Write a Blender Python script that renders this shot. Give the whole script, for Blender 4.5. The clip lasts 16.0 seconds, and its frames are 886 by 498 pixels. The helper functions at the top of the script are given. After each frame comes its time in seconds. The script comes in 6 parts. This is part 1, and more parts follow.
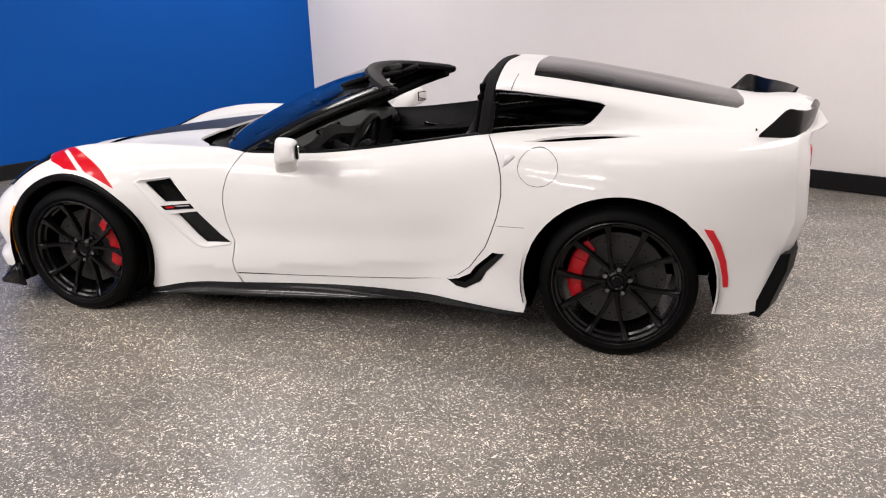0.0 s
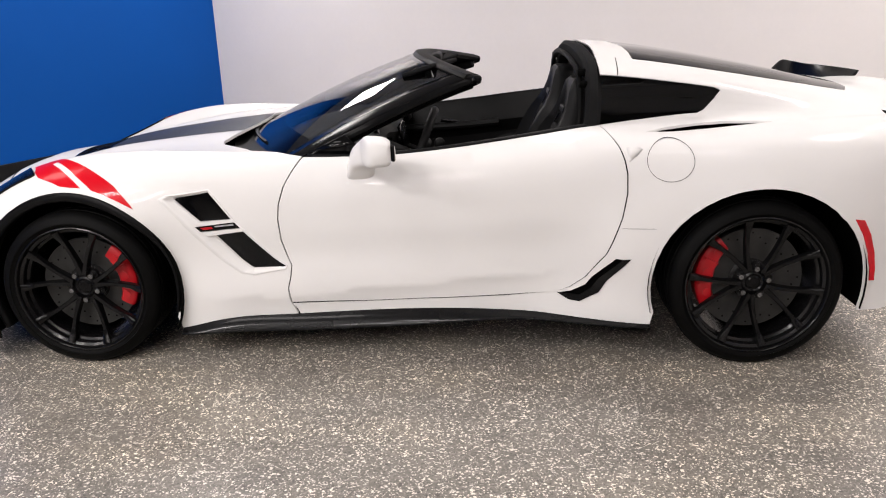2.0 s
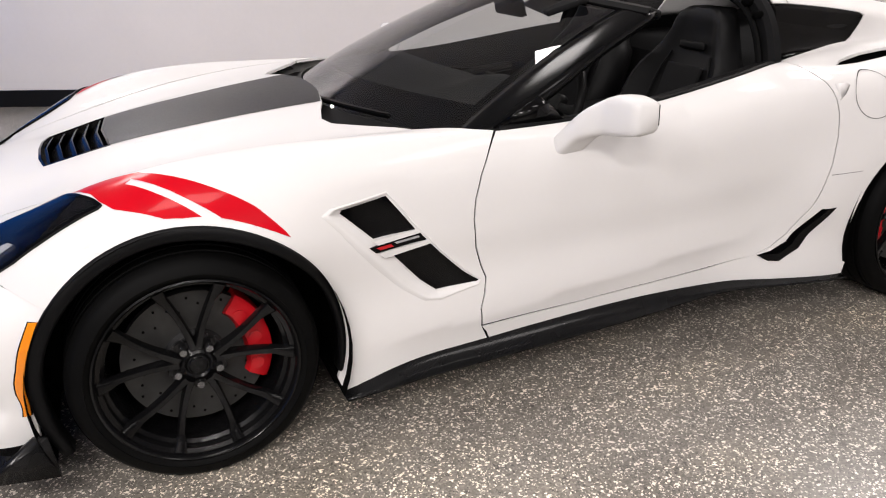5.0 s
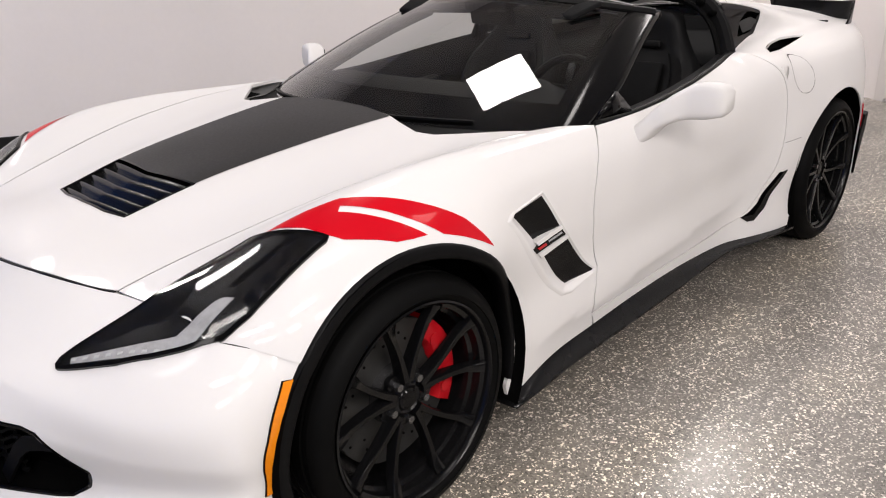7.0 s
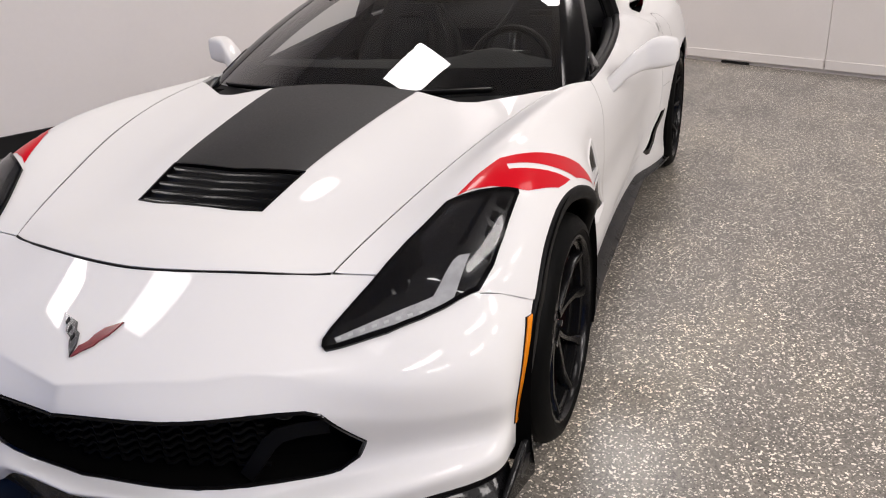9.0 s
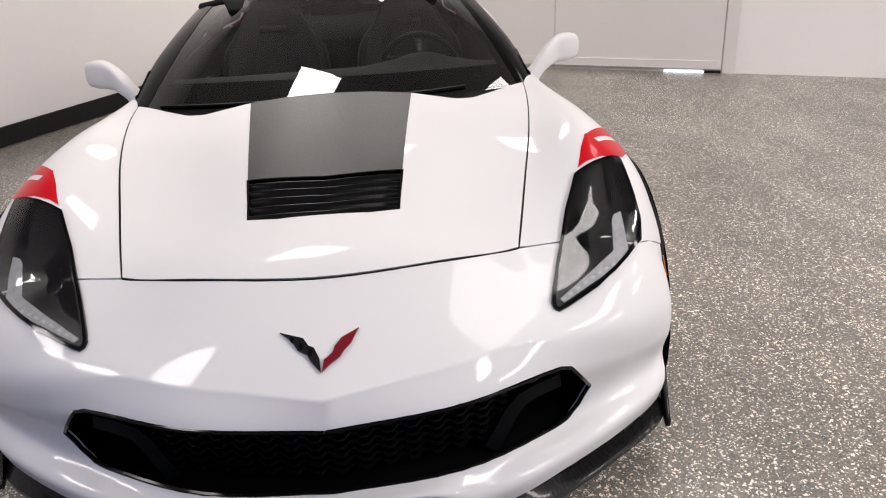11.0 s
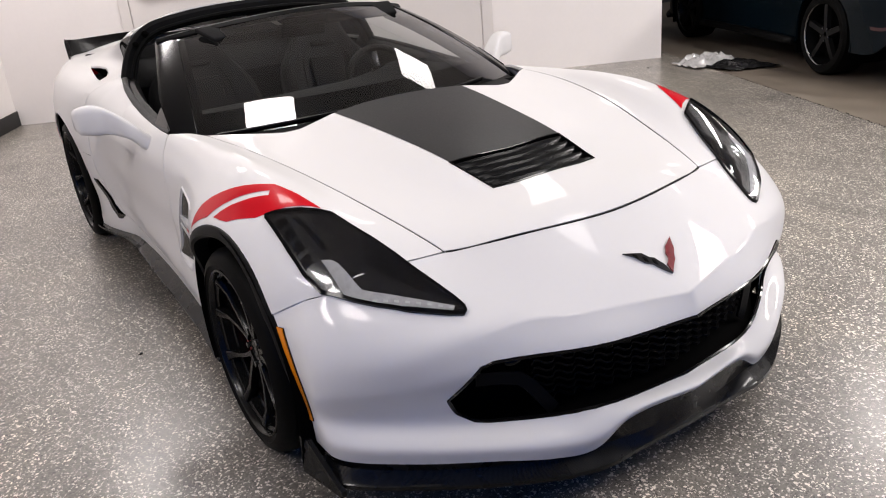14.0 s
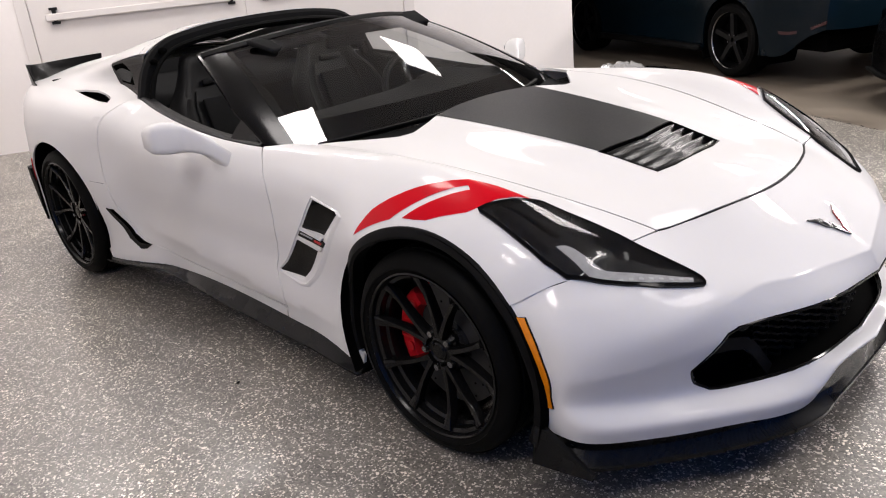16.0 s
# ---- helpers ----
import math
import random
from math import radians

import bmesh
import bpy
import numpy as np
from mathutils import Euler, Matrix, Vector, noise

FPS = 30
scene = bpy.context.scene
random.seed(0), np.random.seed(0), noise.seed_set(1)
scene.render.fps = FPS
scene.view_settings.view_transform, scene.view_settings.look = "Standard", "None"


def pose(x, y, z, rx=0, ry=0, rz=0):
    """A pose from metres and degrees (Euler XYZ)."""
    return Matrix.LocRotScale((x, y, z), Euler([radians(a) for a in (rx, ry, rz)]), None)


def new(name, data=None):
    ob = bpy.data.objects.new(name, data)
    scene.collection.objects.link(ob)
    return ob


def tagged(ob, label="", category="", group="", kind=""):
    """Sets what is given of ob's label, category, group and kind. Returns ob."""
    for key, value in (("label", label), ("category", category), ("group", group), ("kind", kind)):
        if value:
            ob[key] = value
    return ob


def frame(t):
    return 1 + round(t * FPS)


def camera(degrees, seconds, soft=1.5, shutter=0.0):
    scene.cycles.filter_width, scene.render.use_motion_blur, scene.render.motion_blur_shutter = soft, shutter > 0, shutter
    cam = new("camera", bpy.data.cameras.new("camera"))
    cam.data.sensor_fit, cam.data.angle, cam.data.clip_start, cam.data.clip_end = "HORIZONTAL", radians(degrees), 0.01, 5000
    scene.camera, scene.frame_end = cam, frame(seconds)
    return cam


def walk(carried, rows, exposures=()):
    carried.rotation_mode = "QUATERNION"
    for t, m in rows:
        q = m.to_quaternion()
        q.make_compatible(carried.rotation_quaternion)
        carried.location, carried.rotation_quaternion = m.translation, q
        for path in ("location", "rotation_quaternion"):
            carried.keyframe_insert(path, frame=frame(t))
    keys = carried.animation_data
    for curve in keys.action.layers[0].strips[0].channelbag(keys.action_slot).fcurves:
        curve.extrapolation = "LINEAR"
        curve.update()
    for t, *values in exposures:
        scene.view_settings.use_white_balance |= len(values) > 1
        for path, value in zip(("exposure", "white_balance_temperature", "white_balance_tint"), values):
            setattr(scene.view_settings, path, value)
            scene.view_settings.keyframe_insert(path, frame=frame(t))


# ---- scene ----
import functools

from mathutils.bvhtree import BVHTree
from mathutils.geometry import delaunay_2d_cdt

cam = camera(58.81, 16.0, soft=1.1)
PATH = [
    (0.0, 2.8094, -4.2091, 1.4899, 72.502, 1.889, 14.298),
    (0.5, 2.5716, -4.1588, 1.4271, 73.060, 1.639, 12.454),
    (1.0, 2.2799, -4.0111, 1.4079, 73.524, 1.660, 9.914),
    (1.5, 1.9271, -3.9830, 1.4042, 73.174, 1.644, 5.852),
    (2.0, 1.6338, -3.8888, 1.3991, 72.547, 1.792, 2.295),
    (2.5, 1.3467, -3.6922, 1.4024, 71.837, 1.884, -1.338),
    (3.0, 1.0154, -3.5630, 1.4260, 70.030, 1.726, -5.254),
    (3.5, 0.7059, -3.3704, 1.4148, 69.138, 1.708, -9.255),
    (4.0, 0.4513, -3.1450, 1.4150, 68.447, 1.664, -13.470),
    (4.5, 0.1510, -3.0017, 1.4008, 67.877, 1.554, -18.493),
    (5.0, -0.0802, -2.8451, 1.3993, 67.379, 1.673, -23.003),
    (5.2, -0.1897, -2.7332, 1.4163, 66.968, 1.543, -25.447),
    (7.3, -1.2891, -2.0864, 1.3747, 68.159, 2.630, -49.438),
    (7.5, -1.3940, -2.0371, 1.3967, 67.549, 3.066, -51.506),
    (8.0, -1.5766, -1.8036, 1.4189, 66.373, 2.722, -57.823),
    (8.5, -1.7258, -1.6014, 1.4207, 66.594, 3.100, -62.828),
    (9.0, -1.9280, -1.3715, 1.4379, 66.480, 3.284, -68.966),
    (9.2, -1.9759, -1.2526, 1.4356, 66.422, 3.313, -72.602),
    (11.3, -2.3428, 0.0021, 1.4782, 66.754, 3.364, -98.517),
    (11.5, -2.3633, 0.1141, 1.4635, 66.916, 4.098, -100.776),
    (12.0, -2.4287, 0.3866, 1.4702, 67.079, 4.314, -105.709),
    (12.5, -2.3711, 0.6481, 1.4612, 67.187, 4.758, -110.321),
    (13.0, -2.2973, 0.9300, 1.4765, 67.343, 4.860, -114.944),
    (13.5, -2.2810, 1.2425, 1.4767, 67.418, 5.026, -119.433),
    (14.0, -2.1366, 1.4915, 1.4655, 67.692, 5.078, -123.164),
    (14.5, -1.9792, 1.7035, 1.4671, 67.844, 4.901, -126.476),
    (15.0, -1.8901, 1.9882, 1.4659, 68.130, 4.701, -129.628),
    (15.5, -1.7196, 2.1851, 1.4668, 68.249, 5.041, -132.943),
    (16.0, -1.5418, 2.3017, 1.4688, 68.436, 5.367, -135.510),
]
walk(cam, [(t, pose(x, y, z, rx, ry, rz)) for t, x, y, z, rx, ry, rz in PATH], exposures=[(0.0, 0.15), (1.5, 0.19), (3.5, 0.17), (5.2, 0.12), (7.5, -0.03), (9.0, -0.1), (12.5, 0.02), (14.5, 0.14), (16.0, 0.22)])

# ---- settings of light and room ----
BASEH = 0.145
# rows at v -4.4 and -7 and (4.4, 3.1) are unseen added fill
LAMPS = [(u, v, 0.7, 0.7, 36) for u, v in ((-1.65, 1.4), (1.36, 1.28), (4.2, 1.6))] + [(u, v, 0.7, 0.7, 50) for u, v in ((-2.3, 3.0), (4.4, 3.1))] \
    + [(u, v, 1.2, 0.6, 20) for u, v in ((-1.75, -1.6), (0.8, -1.65), (3.6, -1.15))] \
    + [(u, v, 1.2, 0.6, 125) for u, v in ((-1.0, -4.45), (1.2, -4.35))] + [(3.6, -4.4, 1.2, 0.6, 70)] + [(u, v, 1.2, 0.6, 125) for u, v in ((-0.9, -7.2), (1.5, -7.1), (3.9, -7.0))] \
    + [(7.2, -4.9, 1.2, 0.3, 10), (7.1, -7.7, 1.2, 0.3, 10)]

# ---- room axes: u along the rear wall, v across the room ----
TURN = radians(-27.96)


def room(u, v, z=0.0):
    return Vector((u * math.cos(TURN) - v * math.sin(TURN), u * math.sin(TURN) + v * math.cos(TURN), z))


def ground(u, v):
    """The floor has a shallow dip round the car's rear wheels."""
    p = room(u, v)
    return -0.039 * math.exp(-((p.x - 2.75) / 1.55) ** 2 - (p.y / 2.4) ** 2)


def on_floor(u, v, lift=0.0):
    return room(u, v, ground(u, v) + lift)


ROOM = Matrix.Rotation(TURN, 4, "Z")
CEILING = 3.7

# ---- light: ceiling panels, with unseen fill lamps added ----
sky = bpy.data.worlds.new("room_world")
scene.world = sky
sky.use_nodes = True
sky.node_tree.nodes["Background"].inputs[0].default_value = (1.0, 0.97, 0.95, 1)
sky.node_tree.nodes["Background"].inputs[1].default_value = 0.02


def overhead_lamp(u, v, lu, lv, power):
    data = bpy.data.lights.new("panel_and_fill_light", "AREA")
    data.shape, data.size, data.size_y, data.energy = "RECTANGLE", lu, lv, power
    data.color = (1.0, 0.94, 0.917)
    ob = new("panel_and_fill_light", data)
    ob.matrix_world = ROOM @ Matrix.Translation((u, v, CEILING - 0.09))
    return ob


for u, v, lu, lv, power in LAMPS:
    overhead_lamp(u, v, lu, lv, power)

# ---- materials ----


def nodes_of(name):
    mat = bpy.data.materials.new(name)
    mat.use_nodes = True
    nt = mat.node_tree
    return mat, nt, nt.nodes["Principled BSDF"]


def link(nt, a, ao, b, bi):
    nt.links.new(a.outputs[ao], b.inputs[bi])


def ramp(nt, stops):
    node = nt.nodes.new("ShaderNodeValToRGB")
    el = node.color_ramp.elements
    while len(el) < len(stops):
        el.new(0.5)
    for e, (p, c) in zip(el, stops):
        e.position, e.color = p, (*c, 1) if len(c) == 3 else c
    return node


def coords(nt, scale=(1, 1, 1)):
    tc = nt.nodes.new("ShaderNodeTexCoord")
    mp = nt.nodes.new("ShaderNodeMapping")
    mp.inputs["Scale"].default_value = scale
    link(nt, tc, "Object", mp, "Vector")
    return mp


def noise_node(nt, src, scale, detail=4.0, rough=0.55):
    n = nt.nodes.new("ShaderNodeTexNoise")
    n.inputs["Scale"].default_value, n.inputs["Detail"].default_value, n.inputs["Roughness"].default_value = scale, detail, rough
    link(nt, src, "Vector", n, "Vector")
    return n


def bump_to(nt, bsdf, src, out, strength, distance):
    b = nt.nodes.new("ShaderNodeBump")
    b.inputs["Strength"].default_value, b.inputs["Distance"].default_value = strength, distance
    link(nt, src, out, b, "Height")
    link(nt, b, "Normal", bsdf, "Normal")


def surface(name, colour, rough, metal=0.0, coat=0.0, vary=0.12, scale=9.0, bump=0.0, bump_scale=300.0, spec=0.5, coat_rough=0.03):
    """A principled surface with two scales of variation in tone and roughness."""
    mat, nt, b = nodes_of(name)
    src = coords(nt)
    big = noise_node(nt, src, scale, 3)
    fine = noise_node(nt, src, scale * 23, 2)
    mix = nt.nodes.new("ShaderNodeMath")
    mix.operation = "MULTIPLY_ADD"
    mix.inputs[1].default_value = 0.35
    link(nt, fine, "Fac", mix, 0)
    link(nt, big, "Fac", mix, 2)
    lo = tuple(max(c * (1 - vary), 0) for c in colour)
    hi = tuple(min(c * (1 + vary), 1) for c in colour)
    r = ramp(nt, [(0.35, lo), (0.95, hi)])
    link(nt, mix, 0, r, "Fac")
    link(nt, r, "Color", b, "Base Color")
    rr = nt.nodes.new("ShaderNodeMapRange")
    rr.inputs["To Min"].default_value, rr.inputs["To Max"].default_value = rough * 0.85, min(rough * 1.2, 1)
    link(nt, fine, "Fac", rr, "Value")
    link(nt, rr, "Result", b, "Roughness")
    b.inputs["Metallic"].default_value = metal
    b.inputs["Coat Weight"].default_value, b.inputs["Coat Roughness"].default_value = coat, coat_rough
    b.inputs["Specular IOR Level"].default_value = spec
    if bump:
        n = noise_node(nt, src, bump_scale, 2)
        bump_to(nt, b, n, "Fac", bump, 0.002)
    return mat


def glass(name, tint, gloss=1.0, ior=1.5):
    """A thin pane: tinted straight-through light and a Fresnel gloss of its two faces."""
    mat, nt, b = nodes_of(name)
    nt.nodes.remove(b)
    t = nt.nodes.new("ShaderNodeBsdfTransparent")
    t.inputs["Color"].default_value = (*tint, 1)
    g = nt.nodes.new("ShaderNodeBsdfGlossy")
    g.inputs["Roughness"].default_value = 0.015
    g.inputs["Color"].default_value = (gloss, gloss, gloss, 1)
    f = nt.nodes.new("ShaderNodeFresnel")
    f.inputs["IOR"].default_value = ior
    m = nt.nodes.new("ShaderNodeMixShader")
    link(nt, f, "Fac", m, "Fac")
    link(nt, t, "BSDF", m, 1)
    link(nt, g, "BSDF", m, 2)
    link(nt, m, "Shader", nt.nodes["Material Output"], "Surface")
    return mat


def flake_floor():
    """Epoxy floor with scattered vinyl flakes of several greys under a clear coat."""
    mat, nt, b = nodes_of("flake_floor")
    src = coords(nt)
    warp = noise_node(nt, src, 60, 2)
    add = nt.nodes.new("ShaderNodeMix")
    add.data_type = "RGBA"
    add.blend_type = "LINEAR_LIGHT"
    add.inputs[0].default_value = 0.006
    link(nt, src, "Vector", add, 6)
    link(nt, warp, "Color", add, 7)
    cells = []
    for scale in (150.0, 250.0):
        v = nt.nodes.new("ShaderNodeTexVoronoi")
        v.inputs["Scale"].default_value = scale
        link(nt, add, 2, v, "Vector")
        s = nt.nodes.new("ShaderNodeSeparateColor")
        link(nt, v, "Color", s, "Color")
        cells.append(s)
    base = ramp(nt, [(0.0, (0.035, 0.031, 0.028)), (0.2, (0.09, 0.082, 0.074)), (0.5, (0.14, 0.129, 0.117)), (0.78, (0.2, 0.185, 0.168)), (0.928, (0.8, 0.75, 0.69))])
    base.color_ramp.interpolation = "CONSTANT"
    link(nt, cells[0], "Red", base, "Fac")
    fine = ramp(nt, [(0.0, (0.03, 0.027, 0.024)), (0.3, (0.11, 0.101, 0.091)), (0.75, (0.17, 0.157, 0.143)), (0.92, (0.7, 0.655, 0.6))])
    fine.color_ramp.interpolation = "CONSTANT"
    link(nt, cells[1], "Green", fine, "Fac")
    mix = nt.nodes.new("ShaderNodeMix")
    mix.data_type, mix.blend_type = "RGBA", "LIGHTEN"
    mix.inputs[0].default_value = 1.0
    link(nt, base, "Color", mix, 6)
    link(nt, fine, "Color", mix, 7)
    # patches where dirt and wear have dulled the flakes
    worn = nt.nodes.new("ShaderNodeMapRange")
    worn.inputs["From Min"].default_value, worn.inputs["From Max"].default_value = 0.36, 0.66
    worn.inputs["To Min"].default_value, worn.inputs["To Max"].default_value = 0.0, 0.24
    link(nt, noise_node(nt, coords(nt, (1.0, 1.9, 1.0)), 2.6, 5, 0.65), "Fac", worn, "Value")
    dull = nt.nodes.new("ShaderNodeMix")
    dull.data_type = "RGBA"
    dull.inputs[7].default_value = (0.235, 0.217, 0.196, 1.0)
    link(nt, worn, "Result", dull, 0)
    link(nt, mix, 2, dull, 6)
    mix = dull
    streak = noise_node(nt, coords(nt, (1.0, 2.2, 1.0)), 1.6, 6, 0.62)
    wide = noise_node(nt, src, 0.45, 3, 0.5)
    big = nt.nodes.new("ShaderNodeMath")
    big.operation = "MULTIPLY_ADD"
    big.inputs[1].default_value = 0.45
    half = nt.nodes.new("ShaderNodeMath")
    half.operation = "MULTIPLY"
    half.inputs[1].default_value = 0.55
    link(nt, wide, "Fac", half, 0)
    link(nt, streak, "Fac", big, 0)
    link(nt, half, 0, big, 2)
    tone = ramp(nt, [(0.34, (0.52, 0.51, 0.5)), (0.44, (0.84, 0.825, 0.79)), (0.52, (1.06, 1.04, 0.99)), (0.64, (1.42, 1.37, 1.24))])
    link(nt, big, 0, tone, "Fac")
    mul = nt.nodes.new("ShaderNodeMix")
    mul.data_type, mul.blend_type = "RGBA", "MULTIPLY"
    mul.inputs[0].default_value = 1.0
    link(nt, mix, 2, mul, 6)
    link(nt, tone, "Color", mul, 7)
    link(nt, mul, 2, b, "Base Color")
    b.inputs["Roughness"].default_value = 0.42
    rough = nt.nodes.new("ShaderNodeMapRange")
    rough.inputs["To Min"].default_value, rough.inputs["To Max"].default_value = 0.34, 0.55
    link(nt, noise_node(nt, src, 4.0, 4), "Fac", rough, "Value")
    link(nt, rough, "Result", b, "Roughness")
    b.inputs["Coat Weight"].default_value, b.inputs["Coat Roughness"].default_value = 0.7, 0.25
    bump_to(nt, b, cells[0], "Blue", 0.25, 0.001)
    return mat


def concrete():
    """Old sealed concrete, brown-grey, streaked."""
    mat, nt, b = nodes_of("sealed_concrete")
    src = coords(nt, (1, 3.5, 1))
    n = noise_node(nt, src, 1.3, 8, 0.65)
    fine = noise_node(nt, coords(nt), 160, 3)
    r = ramp(nt, [(0.25, (0.095, 0.078, 0.062)), (0.55, (0.15, 0.126, 0.10)), (0.85, (0.21, 0.18, 0.15))])
    link(nt, n, "Fac", r, "Fac")
    link(nt, r, "Color", b, "Base Color")
    rr = nt.nodes.new("ShaderNodeMapRange")
    rr.inputs["To Min"].default_value, rr.inputs["To Max"].default_value = 0.22, 0.5
    link(nt, n, "Fac", rr, "Value")
    link(nt, rr, "Result", b, "Roughness")
    bump_to(nt, b, fine, "Fac", 0.1, 0.001)
    return mat


def carbon():
    """Fine woven black carbon under clear lacquer."""
    mat, nt, b = nodes_of("carbon_weave")
    src = coords(nt)
    c = nt.nodes.new("ShaderNodeTexChecker")
    c.inputs["Scale"].default_value = 420
    c.inputs[1].default_value, c.inputs[2].default_value = (0.004, 0.004, 0.0044, 1), (0.009, 0.009, 0.0094, 1)
    link(nt, src, "Vector", c, "Vector")
    link(nt, c, "Color", b, "Base Color")
    b.inputs["Specular IOR Level"].default_value = 0.1
    n = noise_node(nt, src, 7, 3)
    rr = nt.nodes.new("ShaderNodeMapRange")
    rr.inputs["To Min"].default_value, rr.inputs["To Max"].default_value = 0.2, 0.34
    link(nt, n, "Fac", rr, "Value")
    link(nt, rr, "Result", b, "Roughness")
    b.inputs["Coat Weight"].default_value, b.inputs["Coat Roughness"].default_value = 0.15, 0.05
    return mat


WHITE = surface("white_car_paint", (0.69, 0.678, 0.67), 0.4, coat=0.36, vary=0.012, scale=3, spec=0.06, coat_rough=0.025)
BLACK = surface("gloss_black", (0.0024, 0.0024, 0.0027), 0.1, coat=0.0, vary=0.2, spec=0.16)
SATIN = surface("satin_black_stripe", (0.012, 0.012, 0.0124), 0.42, coat=0.0, spec=0.32, vary=0.12, scale=6, bump=0.05)
TRIM = surface("black_plastic", (0.0035, 0.0035, 0.0038), 0.45, spec=0.1, vary=0.2, bump=0.15, bump_scale=900)
RUBBER = surface("tyre_rubber", (0.0024, 0.0024, 0.0024), 0.55, spec=0.06, vary=0.25, bump=0.15, bump_scale=500)
RIM = surface("satin_black_wheel", (0.0035, 0.0035, 0.0038), 0.2, metal=0.0, coat=0.0, spec=0.2, vary=0.15, coat_rough=0.1)
RED = surface("red_stripe", (0.5, 0.002, 0.010), 0.3, coat=0.22, spec=0.08, coat_rough=0.03, vary=0.04)
CALIPER = surface("red_caliper", (0.4, 0.005, 0.010), 0.35, coat=0.2, spec=0.3, vary=0.08, scale=30)
STEEL = surface("brake_disc", (0.036, 0.0355, 0.0345), 0.45, metal=0.5, vary=0.25, scale=24)
NUT = surface("dark_steel", (0.16, 0.16, 0.165), 0.25, metal=0.9)
AMBER = surface("amber_lens", (0.8, 0.24, 0.008), 0.25, coat=0.3, vary=0.08, scale=60)
REDLENS = surface("red_lens", (0.5, 0.006, 0.014), 0.22, coat=0.3, spec=0.3, vary=0.15, scale=60)
LAMPBLACK = surface("lamp_housing", (0.003, 0.003, 0.0035), 0.22, coat=0.1, vary=0.25, scale=30)
LAMPGREY = surface("lamp_chrome", (0.3, 0.3, 0.31), 0.5, spec=0.15, vary=0.25, scale=40)
CARBON = carbon()
BARREL = surface("gloss_black_barrel", (0.004, 0.004, 0.0043), 0.22, coat=0.06, vary=0.2, spec=0.2)
PILLAR = surface("pillar_black", (0.004, 0.004, 0.0043), 0.16, spec=0.11, vary=0.2)
SPOILER = surface("spoiler_black", (0.003, 0.003, 0.0033), 0.2, vary=0.2, spec=0.2)
BADGERED = surface("badge_enamel", (0.16, 0.006, 0.012), 0.2, coat=0.4, vary=0.3, scale=90)
COWLBLACK = surface("cowl_black", (0.003, 0.003, 0.0032), 0.5, spec=0.12, vary=0.2)
LED = surface("led_lens", (0.4, 0.4, 0.41), 0.4, vary=0.15, scale=60)
LOUVRE_BLACK = surface("gloss_louvre", (0.005, 0.005, 0.0053), 0.2, spec=0.12, vary=0.15)
CLEARSHEET = surface("clear_film", (0.36, 0.355, 0.35), 0.18, vary=0.25, scale=14, spec=0.8)
BLACKSHEET = surface("black_film", (0.008, 0.008, 0.0085), 0.22, vary=0.2, spec=0.6)
LEATHER = surface("black_leather", (0.005, 0.005, 0.0053), 0.46, spec=0.13, vary=0.25, scale=14, bump=0.3, bump_scale=260)
SUEDE = surface("black_suede", (0.007, 0.007, 0.0074), 0.8, spec=0.1, vary=0.25, bump=0.2, bump_scale=700)
DASH = surface("dash_black", (0.0065, 0.0068, 0.0068), 0.55, spec=0.18, vary=0.2, bump=0.25, bump_scale=420)
WELL = surface("wheel_well", (0.002, 0.002, 0.002), 0.9, vary=0.3, spec=0.02)
CHROME = surface("dark_chrome", (0.10, 0.10, 0.105), 0.16, metal=1.0)
MIRROR = surface("mirror_glass", (0.75, 0.75, 0.74), 0.02, metal=1.0, vary=0.01)
CLEAR = glass("clear_lens", (0.93, 0.94, 0.95))
SCREEN = glass("windshield_glass", (0.62, 0.65, 0.645), 1.0, 1.6)
TINT = glass("tinted_glass", (0.09, 0.094, 0.097))
PRIVACY = glass("privacy_glass", (0.03, 0.031, 0.032), 0.3)
WALL = surface("white_wall_paint", (0.80, 0.762, 0.745), 0.55, vary=0.03, scale=1.2, bump=0.12, bump_scale=90)
BLUE = surface("blue_wall_paint", (0.0003, 0.073, 0.345), 0.6, spec=0.15, vary=0.05, scale=1.2, bump=0.12, bump_scale=90)
BASE = surface("black_base_and_bay_shade", (0.006, 0.006, 0.0065), 0.4, vary=0.2, spec=0.3)
CEIL = surface("ceiling_paint", (0.42, 0.405, 0.395), 0.8, vary=0.04, scale=2)
FLAKE = flake_floor()
CONCRETE = concrete()

# ---- mesh helpers ----


def part(name, bm, material, parent=None, label="", smooth=True):
    me = bm
    if isinstance(bm, bmesh.types.BMesh):
        me = bpy.data.meshes.new(name)
        bm.to_mesh(me)
        bm.free()
        if smooth:
            for p in me.polygons:
                p.use_smooth = True
    me.materials.append(material)
    ob = new(name, me)
    if parent:
        ob.parent = parent
    if label:
        tagged(ob, label)
    return ob


def thing(name, label, category, group="", kind=""):
    return tagged(new(name), label, category, group, kind)


def mesh_of(name, verts, faces, smooth=True, normals=None):
    me = bpy.data.meshes.new(name)
    me.from_pydata([tuple(v) for v in verts], [], faces)
    if smooth:
        for p in me.polygons:
            p.use_smooth = True
    if normals is not None:
        me.normals_split_custom_set_from_vertices([tuple(n) for n in normals])
    return me


